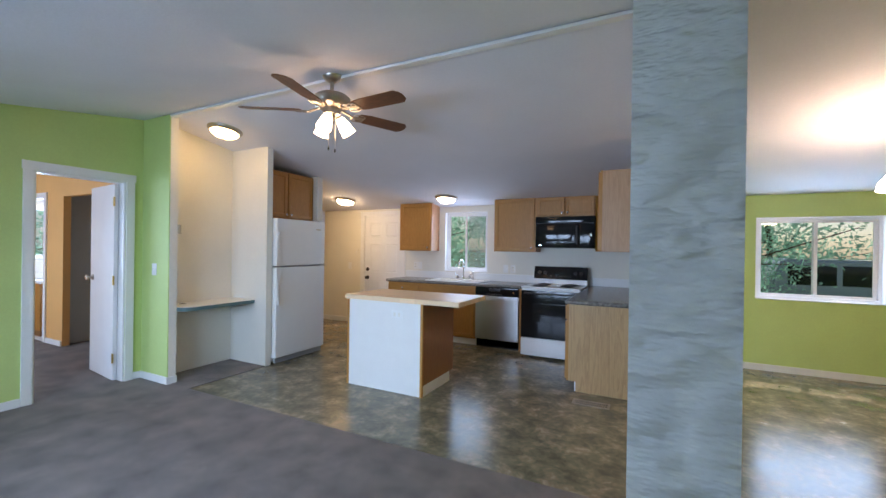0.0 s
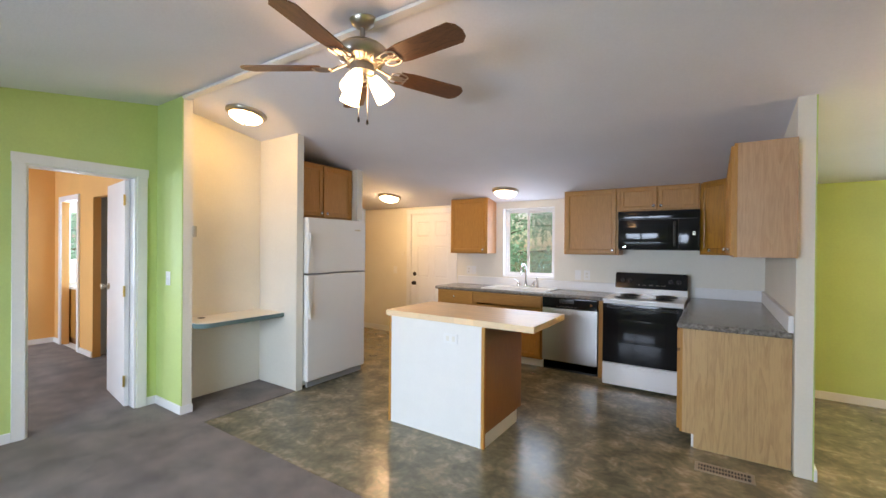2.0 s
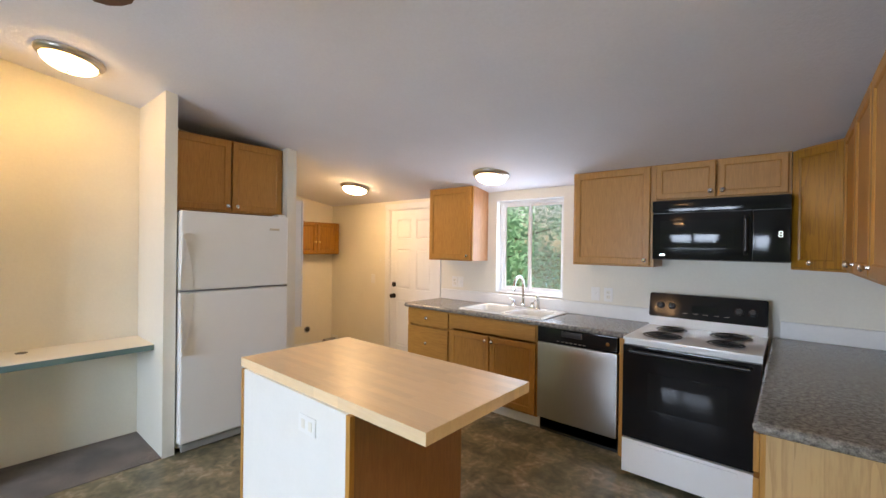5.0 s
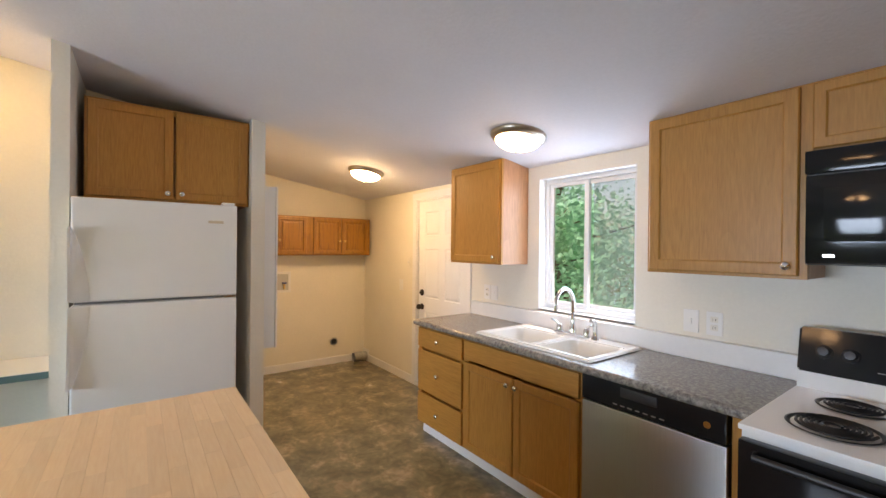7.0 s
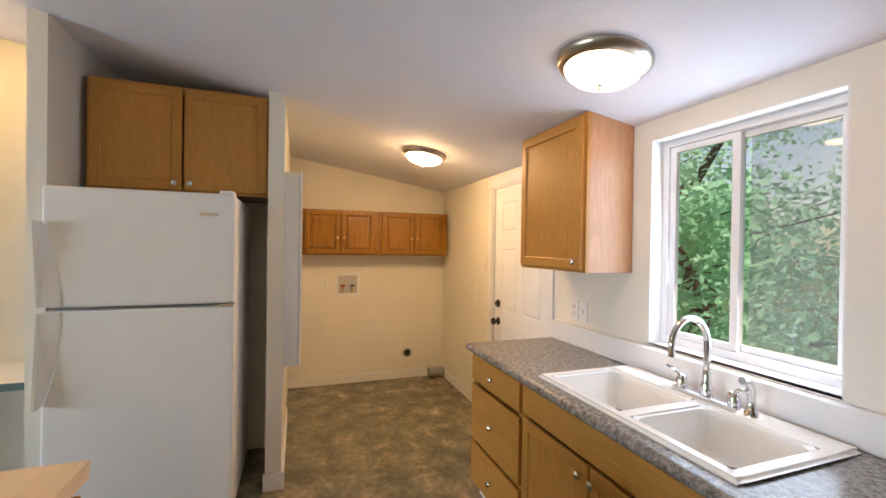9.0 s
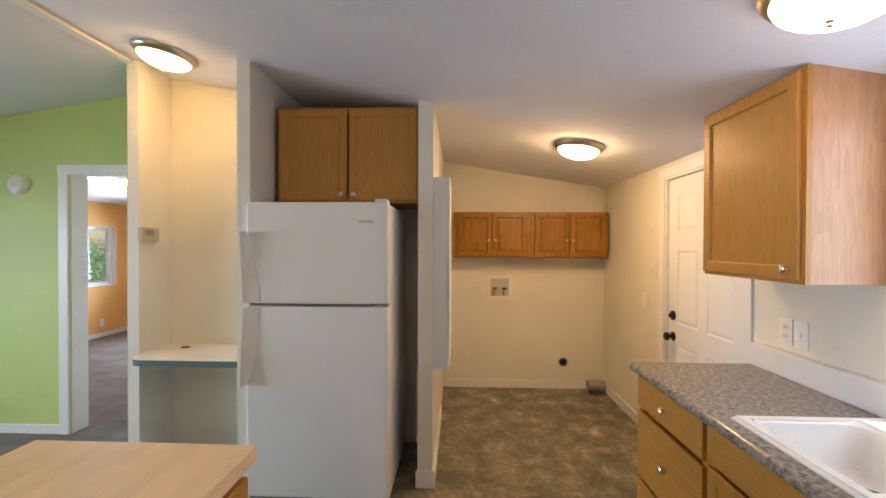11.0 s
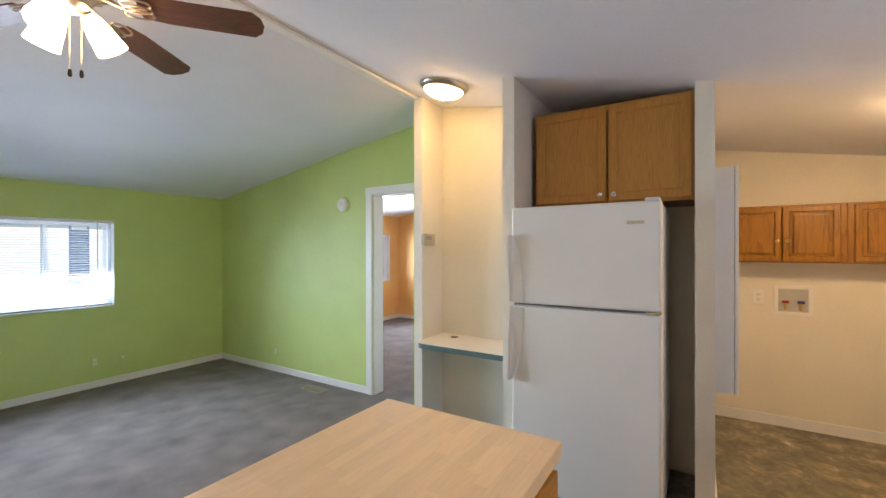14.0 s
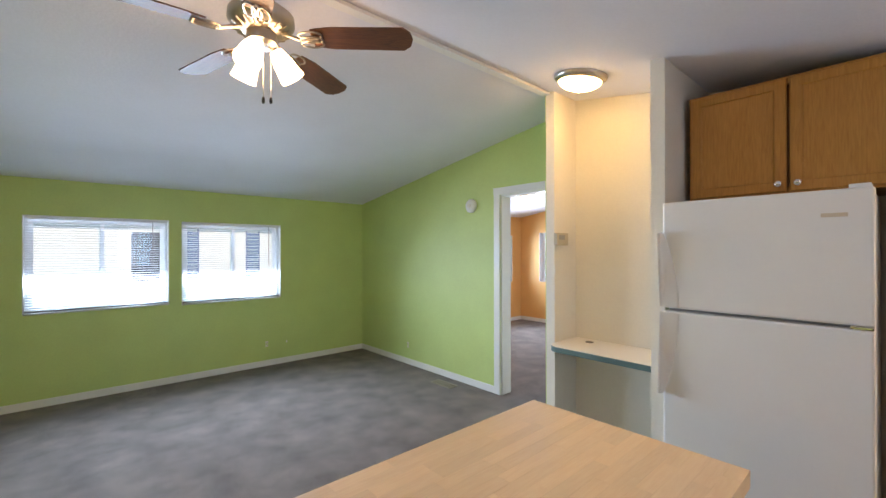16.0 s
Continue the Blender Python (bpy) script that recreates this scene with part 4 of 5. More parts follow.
part("head", tube(bmesh.new(), [(0, 0, 0.04), (0, 0, 0.085), (0, -0.012, 0.11), (0, -0.045, 0.118)], 0.0125, 12), CHROME, spr)

# range
ra = thing("electric_range", "white electric range with a black oven door and four coil burners", "stove", pose(-1.648, 5.435, 0))
rw = 0.708
part("body", B(0, rw, 0.028, 0.69, 0.03, 0.862), ENAMEL, ra, smooth=False)
part("cooktop", B(-0.003, rw + 0.003, 0.0, 0.675, 0.862, 0.880, bev=0.006), ENAMEL, ra, "white enamel cooktop")
od = part("oven_door", B(0.002, rw - 0.002, -0.014, 0.027, 0.250, 0.835, bev=0.008), BLACK, ra, "glossy black oven door")
part("oven_window", B(0.15, rw - 0.15, -0.0165, -0.012, 0.455, 0.680, bev=0.002), DGLASS, od, "dark oven window")
part("handle", tube(bmesh.new(), [(0.05, -0.012, 0.805), (0.05, -0.045, 0.805), (rw - 0.05, -0.045, 0.805), (rw - 0.05, -0.012, 0.805)], 0.011, 10), BLACKM, od, "black bar handle")
part("storage_drawer", B(0.002, rw - 0.002, -0.012, 0.027, 0.028, 0.240, bev=0.008), ENAMEL, ra, "white storage drawer")
part("drawer_lip", B(0.10, rw - 0.10, -0.020, -0.010, 0.205, 0.222, bev=0.005), ENAMEL, ra)
bgb = bmesh.new()
for yv in (0,):
    vs = [bgb.verts.new(p) for x in (0.0, rw) for p in ((x, 0.605, 0.945), (x, 0.700, 0.945), (x, 0.700, 1.115), (x, 0.645, 1.115))]
    for f in ((0, 1, 2, 3), (7, 6, 5, 4), (0, 4, 5, 1), (1, 5, 6, 2), (2, 6, 7, 3), (3, 7, 4, 0)):
        bgb.faces.new([vs[i] for i in f])
bmesh.ops.bevel(bgb, geom=list(bgb.edges), offset=0.008, segments=2, affect="EDGES")
bg = part("backguard", bgb, BLACK, ra, "glossy black control backguard")
part("backguard_base", B(0.0, rw, 0.615, 0.700, 0.878, 0.946), ENAMEL, ra, smooth=False)
kax = pose(0, 0, 0, 76)
for x in (0.08, 0.155, 0.555, 0.63):
    part("dial", lathe(bmesh.new(), [(0.026, 0), (0.026, 0.006), (0.019, 0.010), (0.016, 0.026), (0, 0.027)], (x, 0.622, 1.030), 20, kax), BLACKM, bg, "black burner dial")
part("clock_panel", B(0.28, 0.43, 0.612, 0.624, 1.00, 1.045), DGLASS, bg, smooth=False)
for i in range(5):
    part("label_bar", B(0.225 + i * 0.062, 0.255 + i * 0.062, 0.6135, 0.6155, 0.984, 0.987), GREYP, bg, smooth=False)


def coil(parent, x, y, r):
    pan_ = lathe(bmesh.new(), [(r + 0.018, 0.004), (r + 0.012, 0.006), (r + 0.004, 0.0), (r * 0.4, -0.004), (0, -0.004)], (x, y, 0.880), 28)
    p = part("drip_pan", pan_, BLACKM, parent, "dark drip pan")
    turns = 6 if r > 0.08 else 5
    pts = [(x + (0.02 + (r - 0.024) * i / (turns * 16)) * math.cos(i * math.pi / 8), y + (0.02 + (r - 0.024) * i / (turns * 16)) * math.sin(i * math.pi / 8), 0.889) for i in range(turns * 16 + 1)]
    part("coil", tube(bmesh.new(), pts, 0.0046, 6), BLACKM, p, "black spiral heating coil")


coil(ra, 0.185, 0.19, 0.098)
coil(ra, 0.525, 0.19, 0.080)
coil(ra, 0.185, 0.46, 0.080)
coil(ra, 0.525, 0.46, 0.098)

# microwave
mw = thing("microwave", "black over-range microwave showing an eight", "microwave", pose(-1.597, 5.892, 1.370))
part("body", B(0, 0.764, 0.02, YN - 5.894, 0, 0.414, bev=0.004), BLACKM, mw, smooth=False)
part("door", B(0.004, 0.575, -0.012, 0.020, 0.004, 0.325, bev=0.010), BLACK, mw, "glossy black door")
part("window", B(0.055, 0.485, -0.0145, -0.010, 0.085, 0.275, bev=0.002), DGLASS, mw, "dark door window")
part("vent_hood", B(0.0, 0.764, -0.010, 0.022, 0.330, 0.416, bev=0.010), BLACK, mw, "black upper vent panel")
part("control_panel", B(0.580, 0.760, -0.010, 0.020, 0.004, 0.325, bev=0.008), BLACK, mw)
part("handle", tube(bmesh.new(), [(0.545, -0.008, 0.05), (0.545, -0.038, 0.07), (0.545, -0.038, 0.27), (0.545, -0.008, 0.29)], 0.012, 10), BLACKM, mw, "black bar handle")
txt = bpy.data.curves.new("display_digit", "FONT")
txt.body, txt.size, txt.align_x = "8", 0.055, "CENTER"
txt.materials.append(LED)
dg = new("display_digit", txt)
dg.parent = mw
dg.matrix_local = pose(0.715, -0.0115, 0.155, 90)
part("badge", B(0.055, 0.085, -0.0135, -0.011, 0.030, 0.038), CHROME, mw, smooth=False)

# refrigerator
fr = thing("refrigerator", "white top-freezer refrigerator, doors closed", "refrigerator", pose(-3.950, 3.638, 0, 0, 0, 90))
fw = 0.764
part("body", B(0.006, fw - 0.004, 0.075, 0.73, 0.03, 1.652, bev=0.006), FRIDGEW, fr)
part("freezer_door", B(0, fw, 0.0, 0.068, 1.117, 1.660, bev=0.014, seg=3), FRIDGEW, fr, "white freezer door")
part("fridge_door", B(0, fw, 0.0, 0.068, 0.075, 1.102, bev=0.014, seg=3), FRIDGEW, fr, "white refrigerator door")
part("gasket", B(0.012, fw - 0.012, 0.066, 0.076, 0.08, 1.655), GREYP, fr, "grey door gasket", smooth=False)
part("toe_grille", B(0.02, fw - 0.02, 0.03, 0.06, 0.012, 0.070, bev=0.004), GREYP, fr, "grey toe grille", smooth=False)
part("top_hinge", B(fw - 0.075, fw - 0.01, 0.02, 0.11, 1.660, 1.678, bev=0.007), FRIDGEW, fr, "white hinge cover")
part("hinge_bracket", B(fw - 0.07, fw - 0.005, -0.004, 0.05, 1.104, 1.115, bev=0.002), CHROME, fr, "steel centre hinge", smooth=False)
for z0, z1, s in ((1.122, 1.502, 1), (0.682, 1.097, -1)):
    hb = bmesh.new()
    n = 12
    grid = []
    for i in range(n + 1):
        u = i / n
        z = z0 + (z1 - z0) * (u if s > 0 else 1 - u)
        reach = 0.070 * math.cos(u * math.pi / 2) ** 0.8
        row = []
        for k in range(6):
            v = k / 5
            row.append((0.004 + reach * (1 - v) ** 1.6, -0.046 * v * (0.22 + 0.78 * u ** 0.8) - 0.001, z))
        grid.append(row)
    for off in (0.0, 0.012):
        vs = [[hb.verts.new((x - off * (0.3 + 0.7 * k / 5), y - off * 0.3, z)) for k, (x, y, z) in enumerate(row)] for row in grid]
        for i in range(n):
            for k in range(5):
                hb.faces.new((vs[i][k], vs[i + 1][k], vs[i + 1][k + 1], vs[i][k + 1]))
        if off == 0.0:
            front = vs
    for i in range(n):
        hb.faces.new((front[i][5], front[i + 1][5], vs[i + 1][5], vs[i][5]))
    hb.faces.new(front[0] + vs[0][::-1])
    part("handle", hb, FRIDGEW, fr, "white curved handle")
part("badge", B(fw - 0.155, fw - 0.075, -0.003, 0.002, 1.548, 1.564, bev=0.002), BADGE, fr, "small beige badge", smooth=False)

# kitchen island
isl = thing("kitchen_island", "white-faced kitchen island with a maple butcher-block top", "kitchen island", pose(-2.862, 3.566, 0))
iw = 0.853
part("front_panel", B(0.022, iw - 0.024, 0.0, 0.016, 0.0, 0.834), BOARD, isl, "white painted front board", smooth=False)
part("corner_trim", B(iw - 0.024, iw, -0.004, 0.018, 0.0, 0.834, bev=0.002), OAK, isl, "oak corner strip", smooth=False)
part("corner_trim", B(0.0, 0.022, -0.004, 0.018, 0.0, 0.834, bev=0.002), OAK, isl, "oak corner strip", smooth=False)
part("end_panel", B(iw - 0.016, iw - 0.001, 0.018, 0.644, 0.100, 0.834), BROWNPANEL, isl, "brown end panel", smooth=False)
part("end_base", B(iw - 0.018, iw - 0.003, 0.018, 0.565, 0.0, 0.0995), TRIM, isl, "white base strip", smooth=False)
part("body", B(0.004, iw - 0.017, 0.017, 0.641, 0.10, 0.833), BROWNPANEL, isl, smooth=False)
part("plinth", B(0.03, iw - 0.02, 0.02, 0.57, 0.0, 0.099), BOARD, isl, smooth=False)
for i in range(2):
    x0 = 0.012 + i * 0.418
    d = part("drawer_front", B(x0, x0 + 0.408, 0.642, 0.660, 0.690, 0.822, bev=0.005), OAKH, isl, smooth=False)
    part("knob", lathe(bmesh.new(), [(0, 0), (0.008, 0), (0.006, 0.012), (0.014, 0.018), (0.010, 0.029), (0, 0.030)], (x0 + 0.204, 0.660, 0.756), 14, pose(0, 0, 0, -90)), BRASS, d, "brass knob")
    d = part("door", B(x0, x0 + 0.408, 0.642, 0.660, 0.108, 0.675, bev=0.005), OAK, isl, smooth=False)
ou = part("outlet_plate", B(0.519, 0.639, -0.005, 0.0, 0.690, 0.762, bev=0.002), PLATEW, isl, "white outlet plate")
for x in (0.554, 0.604):
    part("socket", B(x - 0.012, x + 0.012, -0.0065, -0.004, 0.708, 0.744, bev=0.001), PLATE, ou)
# butcher block: glued maple staves
top = part("butcher_block", B(-0.045, 1.197, 0.016, 0.652, 0.835, 0.8735), MAPLE, isl, "maple butcher-block top", smooth=False)
rng = random.Random(5)
rows_ = 16
sd_ = 0.640 / rows_
shared = {}
for r in range(rows_):
    x = -0.046
    first = True
    while x < 1.198 - 1e-6:
        ln = rng.choice((0.16, 0.24, 0.32, 0.42))
        if first:
            ln *= rng.choice((0.5, 0.75, 1.0))
            first = False
        ln = min(ln, 1.198 - x)
        if 1.198 - (x + ln) < 0.08:
            ln = 1.198 - x
        key = round(ln, 3)
        if key not in shared:
            shared[key] = mesh_of("stave", B(0.0002, ln - 0.0002, 0.0002, sd_ - 0.0002, 0, 0.0425), MAPLE)
        s = new("stave", shared[key])
        s.parent = top
        s.location = (x, 0.014 + r * sd_, 0.834)
        x += ln

# desk in the nook
desk = thing("built_in_desk", "built-in white desk shelf with a teal laminate edge", "desk", None)
dp = bmesh.new()
pts = [(-4.603, 2.762), (-4.603, 3.553), (-4.195, 3.553)] + [(-4.285 + 0.09 * math.cos(a), 2.852 + 0.09 * math.sin(a)) for a in (-i * math.pi / 12 for i in range(0, 7))]
lo = [dp.verts.new((x, y, 0.695)) for x, y in pts]
hi = [dp.verts.new((x, y, 0.731)) for x, y in pts]
dp.faces.new(lo)
dp.faces.new(hi)
for i in range(len(pts)):
    j = (i + 1) % len(pts)
    dp.faces.new((lo[i], lo[j], hi[j], hi[i]))
part("edge", dp, TEAL, desk, "teal laminate edge", smooth=False)
dt = bmesh.new()
lo = [dt.verts.new((x, y, 0.7312)) for x, y in pts]
hi = [dt.verts.new((x, y, 0.7352)) for x, y in pts]
dt.faces.new(lo)
dt.faces.new(hi)
for i in range(len(pts)):
    j = (i + 1) % len(pts)
    dt.faces.new((lo[i], lo[j], hi[j], hi[i]))
part("top", dt, DESKTOP, desk, "white laminate top", smooth=False)
part("grommet", lathe(bmesh.new(), [(0, 0.0), (0.028, 0.0), (0.030, 0.003), (0.022, 0.004), (0, 0.0015)], (-4.50, 2.93, 0.735), 20), BRONZE, desk, "dark cable grommet")


# ---- ceiling lights ----
def dome(name, x, y, material, label, r=0.165):
    z = ceil(y)
    tilt = math.degrees(math.atan(0.167)) if y > YR else -math.degrees(math.atan(0.154))
    d = thing(name, label, "ceiling light", pose(x, y, z, -tilt), "dome ceiling lights")
    part("rim", lathe(bmesh.new(), [(0, 0), (r, 0), (r, -0.012), (r * 0.94, -0.024), (r * 0.84, -0.035), (r * 0.80, -0.035), (r * 0.80, -0.025), (0, -0.023)], (0, 0, 0), 40), NICKEL, d, "brushed nickel rim")
    prof = [(r * 0.815 * math.cos(a), -0.029 - 0.058 * math.sin(a)) for a in (i * math.pi / 2 / 10 for i in range(11))]
    prof[-1] = (0, prof[-1][1])
    part("shade", lathe(bmesh.new(), prof, (0, 0, 0), 40), material, d, "lit frosted glass bowl")
    part("finial", lathe(bmesh.new(), [(0.011, -0.085), (0.011, -0.092), (0.006, -0.096), (0.008, -0.104), (0, -0.109)], (0, 0, 0), 14), NICKEL, d)
    return d


dome("ceiling_light", -4.094, 3.094, LAMP, "lit flush dome light over the desk nook")
dome("ceiling_light", -4.627, 5.588, LAMPL, "lit flush dome light in the laundry")
dome("ceiling_light", -2.872, 5.725, LAMPK, "lit flush dome light over the sink")
dome("ceiling_light", -6.90, 0.55, LAMPK, "lit flush dome light in the bedroom")

# ceiling fan
FX, FY = -2.27, 2.645
fan = thing("ceiling_fan", "brushed nickel ceiling fan with five walnut blades and lit shades", "ceiling fan", pose(FX, FY, -0.033))
part("canopy", lathe(bmesh.new(), [(0, 2.640), (0.068, 2.640), (0.070, 2.615), (0.055, 2.585), (0.028, 2.570), (0, 2.570)], (0, 0, 0), 32), NICKEL, fan)
part("downrod", cyl(bmesh.new(), (0, 0, 2.48), (0, 0, 2.58), 0.013), NICKEL, fan)
part("motor", lathe(bmesh.new(), [(0, 2.492), (0.05, 2.490), (0.105, 2.474), (0.132, 2.452), (0.134, 2.420), (0.118, 2.396), (0.075, 2.376), (0, 2.372)], (0, 0, 0), 40), NICKEL, fan)
part("switch_housing", lathe(bmesh.new(), [(0, 2.375), (0.060, 2.374), (0.062, 2.335), (0.045, 2.318), (0, 2.316)], (0, 0, 0), 32), NICKEL, fan)
for i in range(20):
    a = i * 2 * math.pi / 20
    c, s = math.cos(a), math.sin(a)
    part("vent_rib", tube(bmesh.new(), [(0.082 * c, 0.082 * s, 2.377), (0.117 * c, 0.117 * s, 2.394)], 0.004, 6), NICKEL, fan)
BA = -4.0
for i in range(5):
    m = pose(0, 0, 0, 0, 0, BA + 72 * i)
    bm = bmesh.new()
    # blade with clipped corners, pitched
    outl = [(0.215, -0.050), (0.30, -0.064), (0.605, -0.068), (0.636, -0.040), (0.645, 0.0), (0.636, 0.040), (0.605, 0.068), (0.30, 0.064), (0.215, 0.050)]
    lo = [bm.verts.new((x, y, -0.003)) for x, y in outl]
    hi = [bm.verts.new((x, y, 0.003)) for x, y in outl]
    bm.faces.new(lo)
    bm.faces.new(hi)
    for k in range(len(outl)):
        j = (k + 1) % len(outl)
        bm.faces.new((lo[k], lo[j], hi[j], hi[k]))
    bl = part("blade", bm, BLADE, fan, "walnut blade", smooth=False)
    bl.matrix_local = m @ pose(0, 0, 2.360, -12)
    ir = bmesh.new()
    tube(ir, [(0.085, 0, 0.020), (0.13, 0, 0.004), (0.165, 0, -0.010)], 0.008, 8)
    for sy in (-0.026, 0.026, 0.0):
        ring = [(0.212 + 0.048 * math.cos(a), sy + (0.022 if sy else 0.018) * math.sin(a), -0.009) for a in (k * math.pi / 8 for k in range(17))]
        tube(ir, ring, 0.0042, 6)
    irn = part("blade_iron", ir, NICKEL, bl, "looped nickel blade iron")
    irn.matrix_local = Matrix.Identity(4)
for i in range(3):
    a = math.radians(48 + 120 * i)
    d = Vector((math.cos(a), math.sin(a), 0))
    p0 = Vector((0, 0, 2.325)) + d * 0.028
    p1 = Vector((0, 0, 2.312)) + d * 0.056
    arm = tube(bmesh.new(), [p0, Vector((0, 0, 2.318)) + d * 0.038, p1], 0.011, 10)
    am = part("lamp_arm", arm, NICKEL, fan)
    ax = (d * 0.56 + Vector((0, 0, -0.83))).to_track_quat("Z", "Y").to_matrix().to_4x4()
    prof = [(0.0, 0.0), (0.028, 0.002), (0.034, 0.020), (0.044, 0.060), (0.048, 0.092), (0.054, 0.128), (0.051, 0.128), (0.045, 0.092), (0.041, 0.060), (0.0, 0.035)]
    part("shade", lathe(bmesh.new(), prof, p1, 28, ax), LAMPF, am, "lit frosted bell shade")
for x, y, zz in ((0.005, 0.035, 2.085), (-0.035, 0.010, 2.100)):
    pc = part("pull_chain", cyl(bmesh.new(), (x, y, zz), (x, y, 2.32), 0.0016, n=6), NICKEL, fan)
    part("pull_knob", lathe(bmesh.new(), [(0, 0.012), (0.005, 0.008), (0.007, -0.010), (0.004, -0.018), (0, -0.019)], (x, y, zz), 12), BRONZE, pc, "dark pull knob")

# dining pendant
pend = thing("pendant_lamp", "white glass pendant lamp hanging in the dining room", "pendant lamp", pose(1.36, 4.20, 0))
part("canopy", lathe(bmesh.new(), [(0, ceil(4.20) + 0.01), (0.06, ceil(4.20)), (0.05, ceil(4.20) - 0.03), (0, ceil(4.20) - 0.035)], (0, 0, 0), 24), NICKEL, pend)
part("rod", cyl(bmesh.new(), (0, 0, 1.95), (0, 0, ceil(4.20) - 0.01), 0.007, n=10), NICKEL, pend)
part("shade", lathe(bmesh.new(), [(0, 1.96), (0.04, 1.95), (0.12, 1.90), (0.17, 1.83), (0.18, 1.78), (0.172, 1.78), (0.16, 1.83), (0.11, 1.89), (0, 1.93)], (0, 0, 0), 32), LAMPP, pend, "lit white glass shade")


# ---- wall plates and small fixtures ----
def outlet(x, y, z, rz, label, sw=False, m=None, group="outlets"):
    o = thing("light_switch" if sw else "wall_outlet", label, "switch" if sw else "outlet", pose(x, y, z, 0, 0, rz), group)
    part("plate", B(-0.036, 0.036, -0.006, -0.0005, -0.058, 0.058, bev=0.002), m or PLATEW, o)
    if sw:
        part("toggle", B(-0.006, 0.006, -0.014, -0.005, -0.012, 0.012, bev=0.002), PLATEW, o)
    else:
        for dz in (-0.020, 0.020):
            s = part("socket", B(-0.017, 0.017, -0.0075, -0.005, dz - 0.014, dz + 0.014, bev=0.001), PLATE, o)
            for dx in (-0.006, 0.006):
                part("slot", B(dx - 0.001, dx + 0.001, -0.0082, -0.007, dz - 0.005, dz + 0.005), DARK, s, smooth=False)
    return o


outlet(-2.113, YN, 1.055, 0, "white light switch on the kitchen wall", True)
outlet(-2.005, YN, 1.055, 0, "white duplex outlet above the counter")
outlet(-3.660, YN, 1.060, 0, "white duplex outlet beside the back door")
outlet(-3.580, YN, 1.060, 0, "white switch plate beside the outlet", True)
outlet(-4.887, YN, 1.260, 0, "ivory switch beside the back door", True, PLATE)
outlet(-5.037, YN, 1.010, 0, "white blank plate on the laundry wall", True)
outlet(XW, 4.965, 1.027, 90, "white outlet beside the washer valves")
outlet(-3.423, YS, 0.270, 180, "green painted outlet on the green wall", False, GREEN)
outlet(-3.664, YS, 0.270, 180, "green painted phone jack on the green wall", True, GREEN)
outlet(XG, 0.380, 0.240, 90, "pale green painted outlet plate", False, GREEN)
outlet(2.10, YN, 0.25, 0, "white outlet on the dining wall")
outlet(-7.90, YS, 0.22, 180, "white outlet in the bedroom")
outlet(-4.54, 2.680, 1.10, 0, "pale switch on the green return", True)

th = thing("thermostat", "beige wall thermostat with a small display", "thermostat", pose(-4.372, 2.760, 1.495, 0, 0, 180))
part("case", B(-0.075, 0.075, -0.030, -0.0005, -0.046, 0.046, bev=0.007), THERMO, th)
part("display", B(-0.050, 0.025, -0.0315, -0.028, -0.004, 0.030), GREYP, th, "grey display", smooth=False)
sm = thing("smoke_detector", "round white smoke detector on the green wall", "smoke detector", pose(XG, 1.475, 1.873, 0, 0, 90))
part("case", lathe(bmesh.new(), [(0, 0), (0.072, 0), (0.072, 0.018), (0.060, 0.032), (0.03, 0.038), (0, 0.038)], (0, 0, 0), 32, pose(0, 0, 0, 90)), PLATEW, sm)
part("vent_disc", lathe(bmesh.new(), [(0, 0.038), (0.022, 0.038), (0.020, 0.044), (0, 0.045)], (0.0, 0, 0), 20, pose(0, 0, 0, 90)), PLATE, sm)


def register(x, y, z, rz, w, d, label, m):
    v = thing("floor_register", label, "floor vent", pose(x, y, z, 0, 0, rz), "floor registers")
    f = bmesh.new()
    for a in ((0, w, 0, 0.018), (0, w, d - 0.018, d), (0, 0.02, 0.018, d - 0.018), (w - 0.02, w, 0.018, d - 0.018), (0.02, w - 0.02, d / 2 - 0.005, d / 2 + 0.005)):
        box(f, *a, 0, 0.006, bev=0.0015)
    part("frame", f, m, v, smooth=False)
    # Near-black sheet put in for the shade of the duct below.
    part("duct_shade", B(0.01, w - 0.01, 0.01, d - 0.01, 0.0, 0.001), DARK, v, smooth=False)
    n = int((w - 0.05) / 0.016)
    sl = mesh_of("louvre", B(-0.003, 0.003, 0.018, d - 0.018, 0.001, 0.005), m)
    for i in range(n):
        s = new("louvre", sl)
        s.parent = v
        s.location = (0.03 + i * 0.016, 0, 0)
    return v


register(-0.800, 4.090, 0.0, 0, 0.31, 0.125, "tan metal floor register in the vinyl", VENTM)
register(-4.505, 1.105, 0.006, 90, 0.29, 0.125, "tan metal floor register in the carpet", VENTM)

# laundry fittings
wb = thing("washer_box", "recessed white washer valve box with red and blue taps", "valve box", pose(XW, 5.080, 0.905, 0, 0, 90))
f = bmesh.new()
for a in ((-0.015, 0.225, -0.012, 0.015), (-0.015, 0.225, 0.195, 0.222), (-0.015, 0.012, 0.015, 0.195), (0.198, 0.225, 0.015, 0.195)):
    box(f, a[0], a[1], -0.008, -0.0005, a[2], a[3], bev=0.002)
part("frame", f, PLATEW, wb, smooth=False)
# Flat plate: the shade of the recess is put into its grey.
part("recess", B(0.012, 0.198, -0.003, -0.0008, 0.015, 0.195), RECESS_SHADE, wb, "flat white recess, greyed with its own shade", smooth=False)
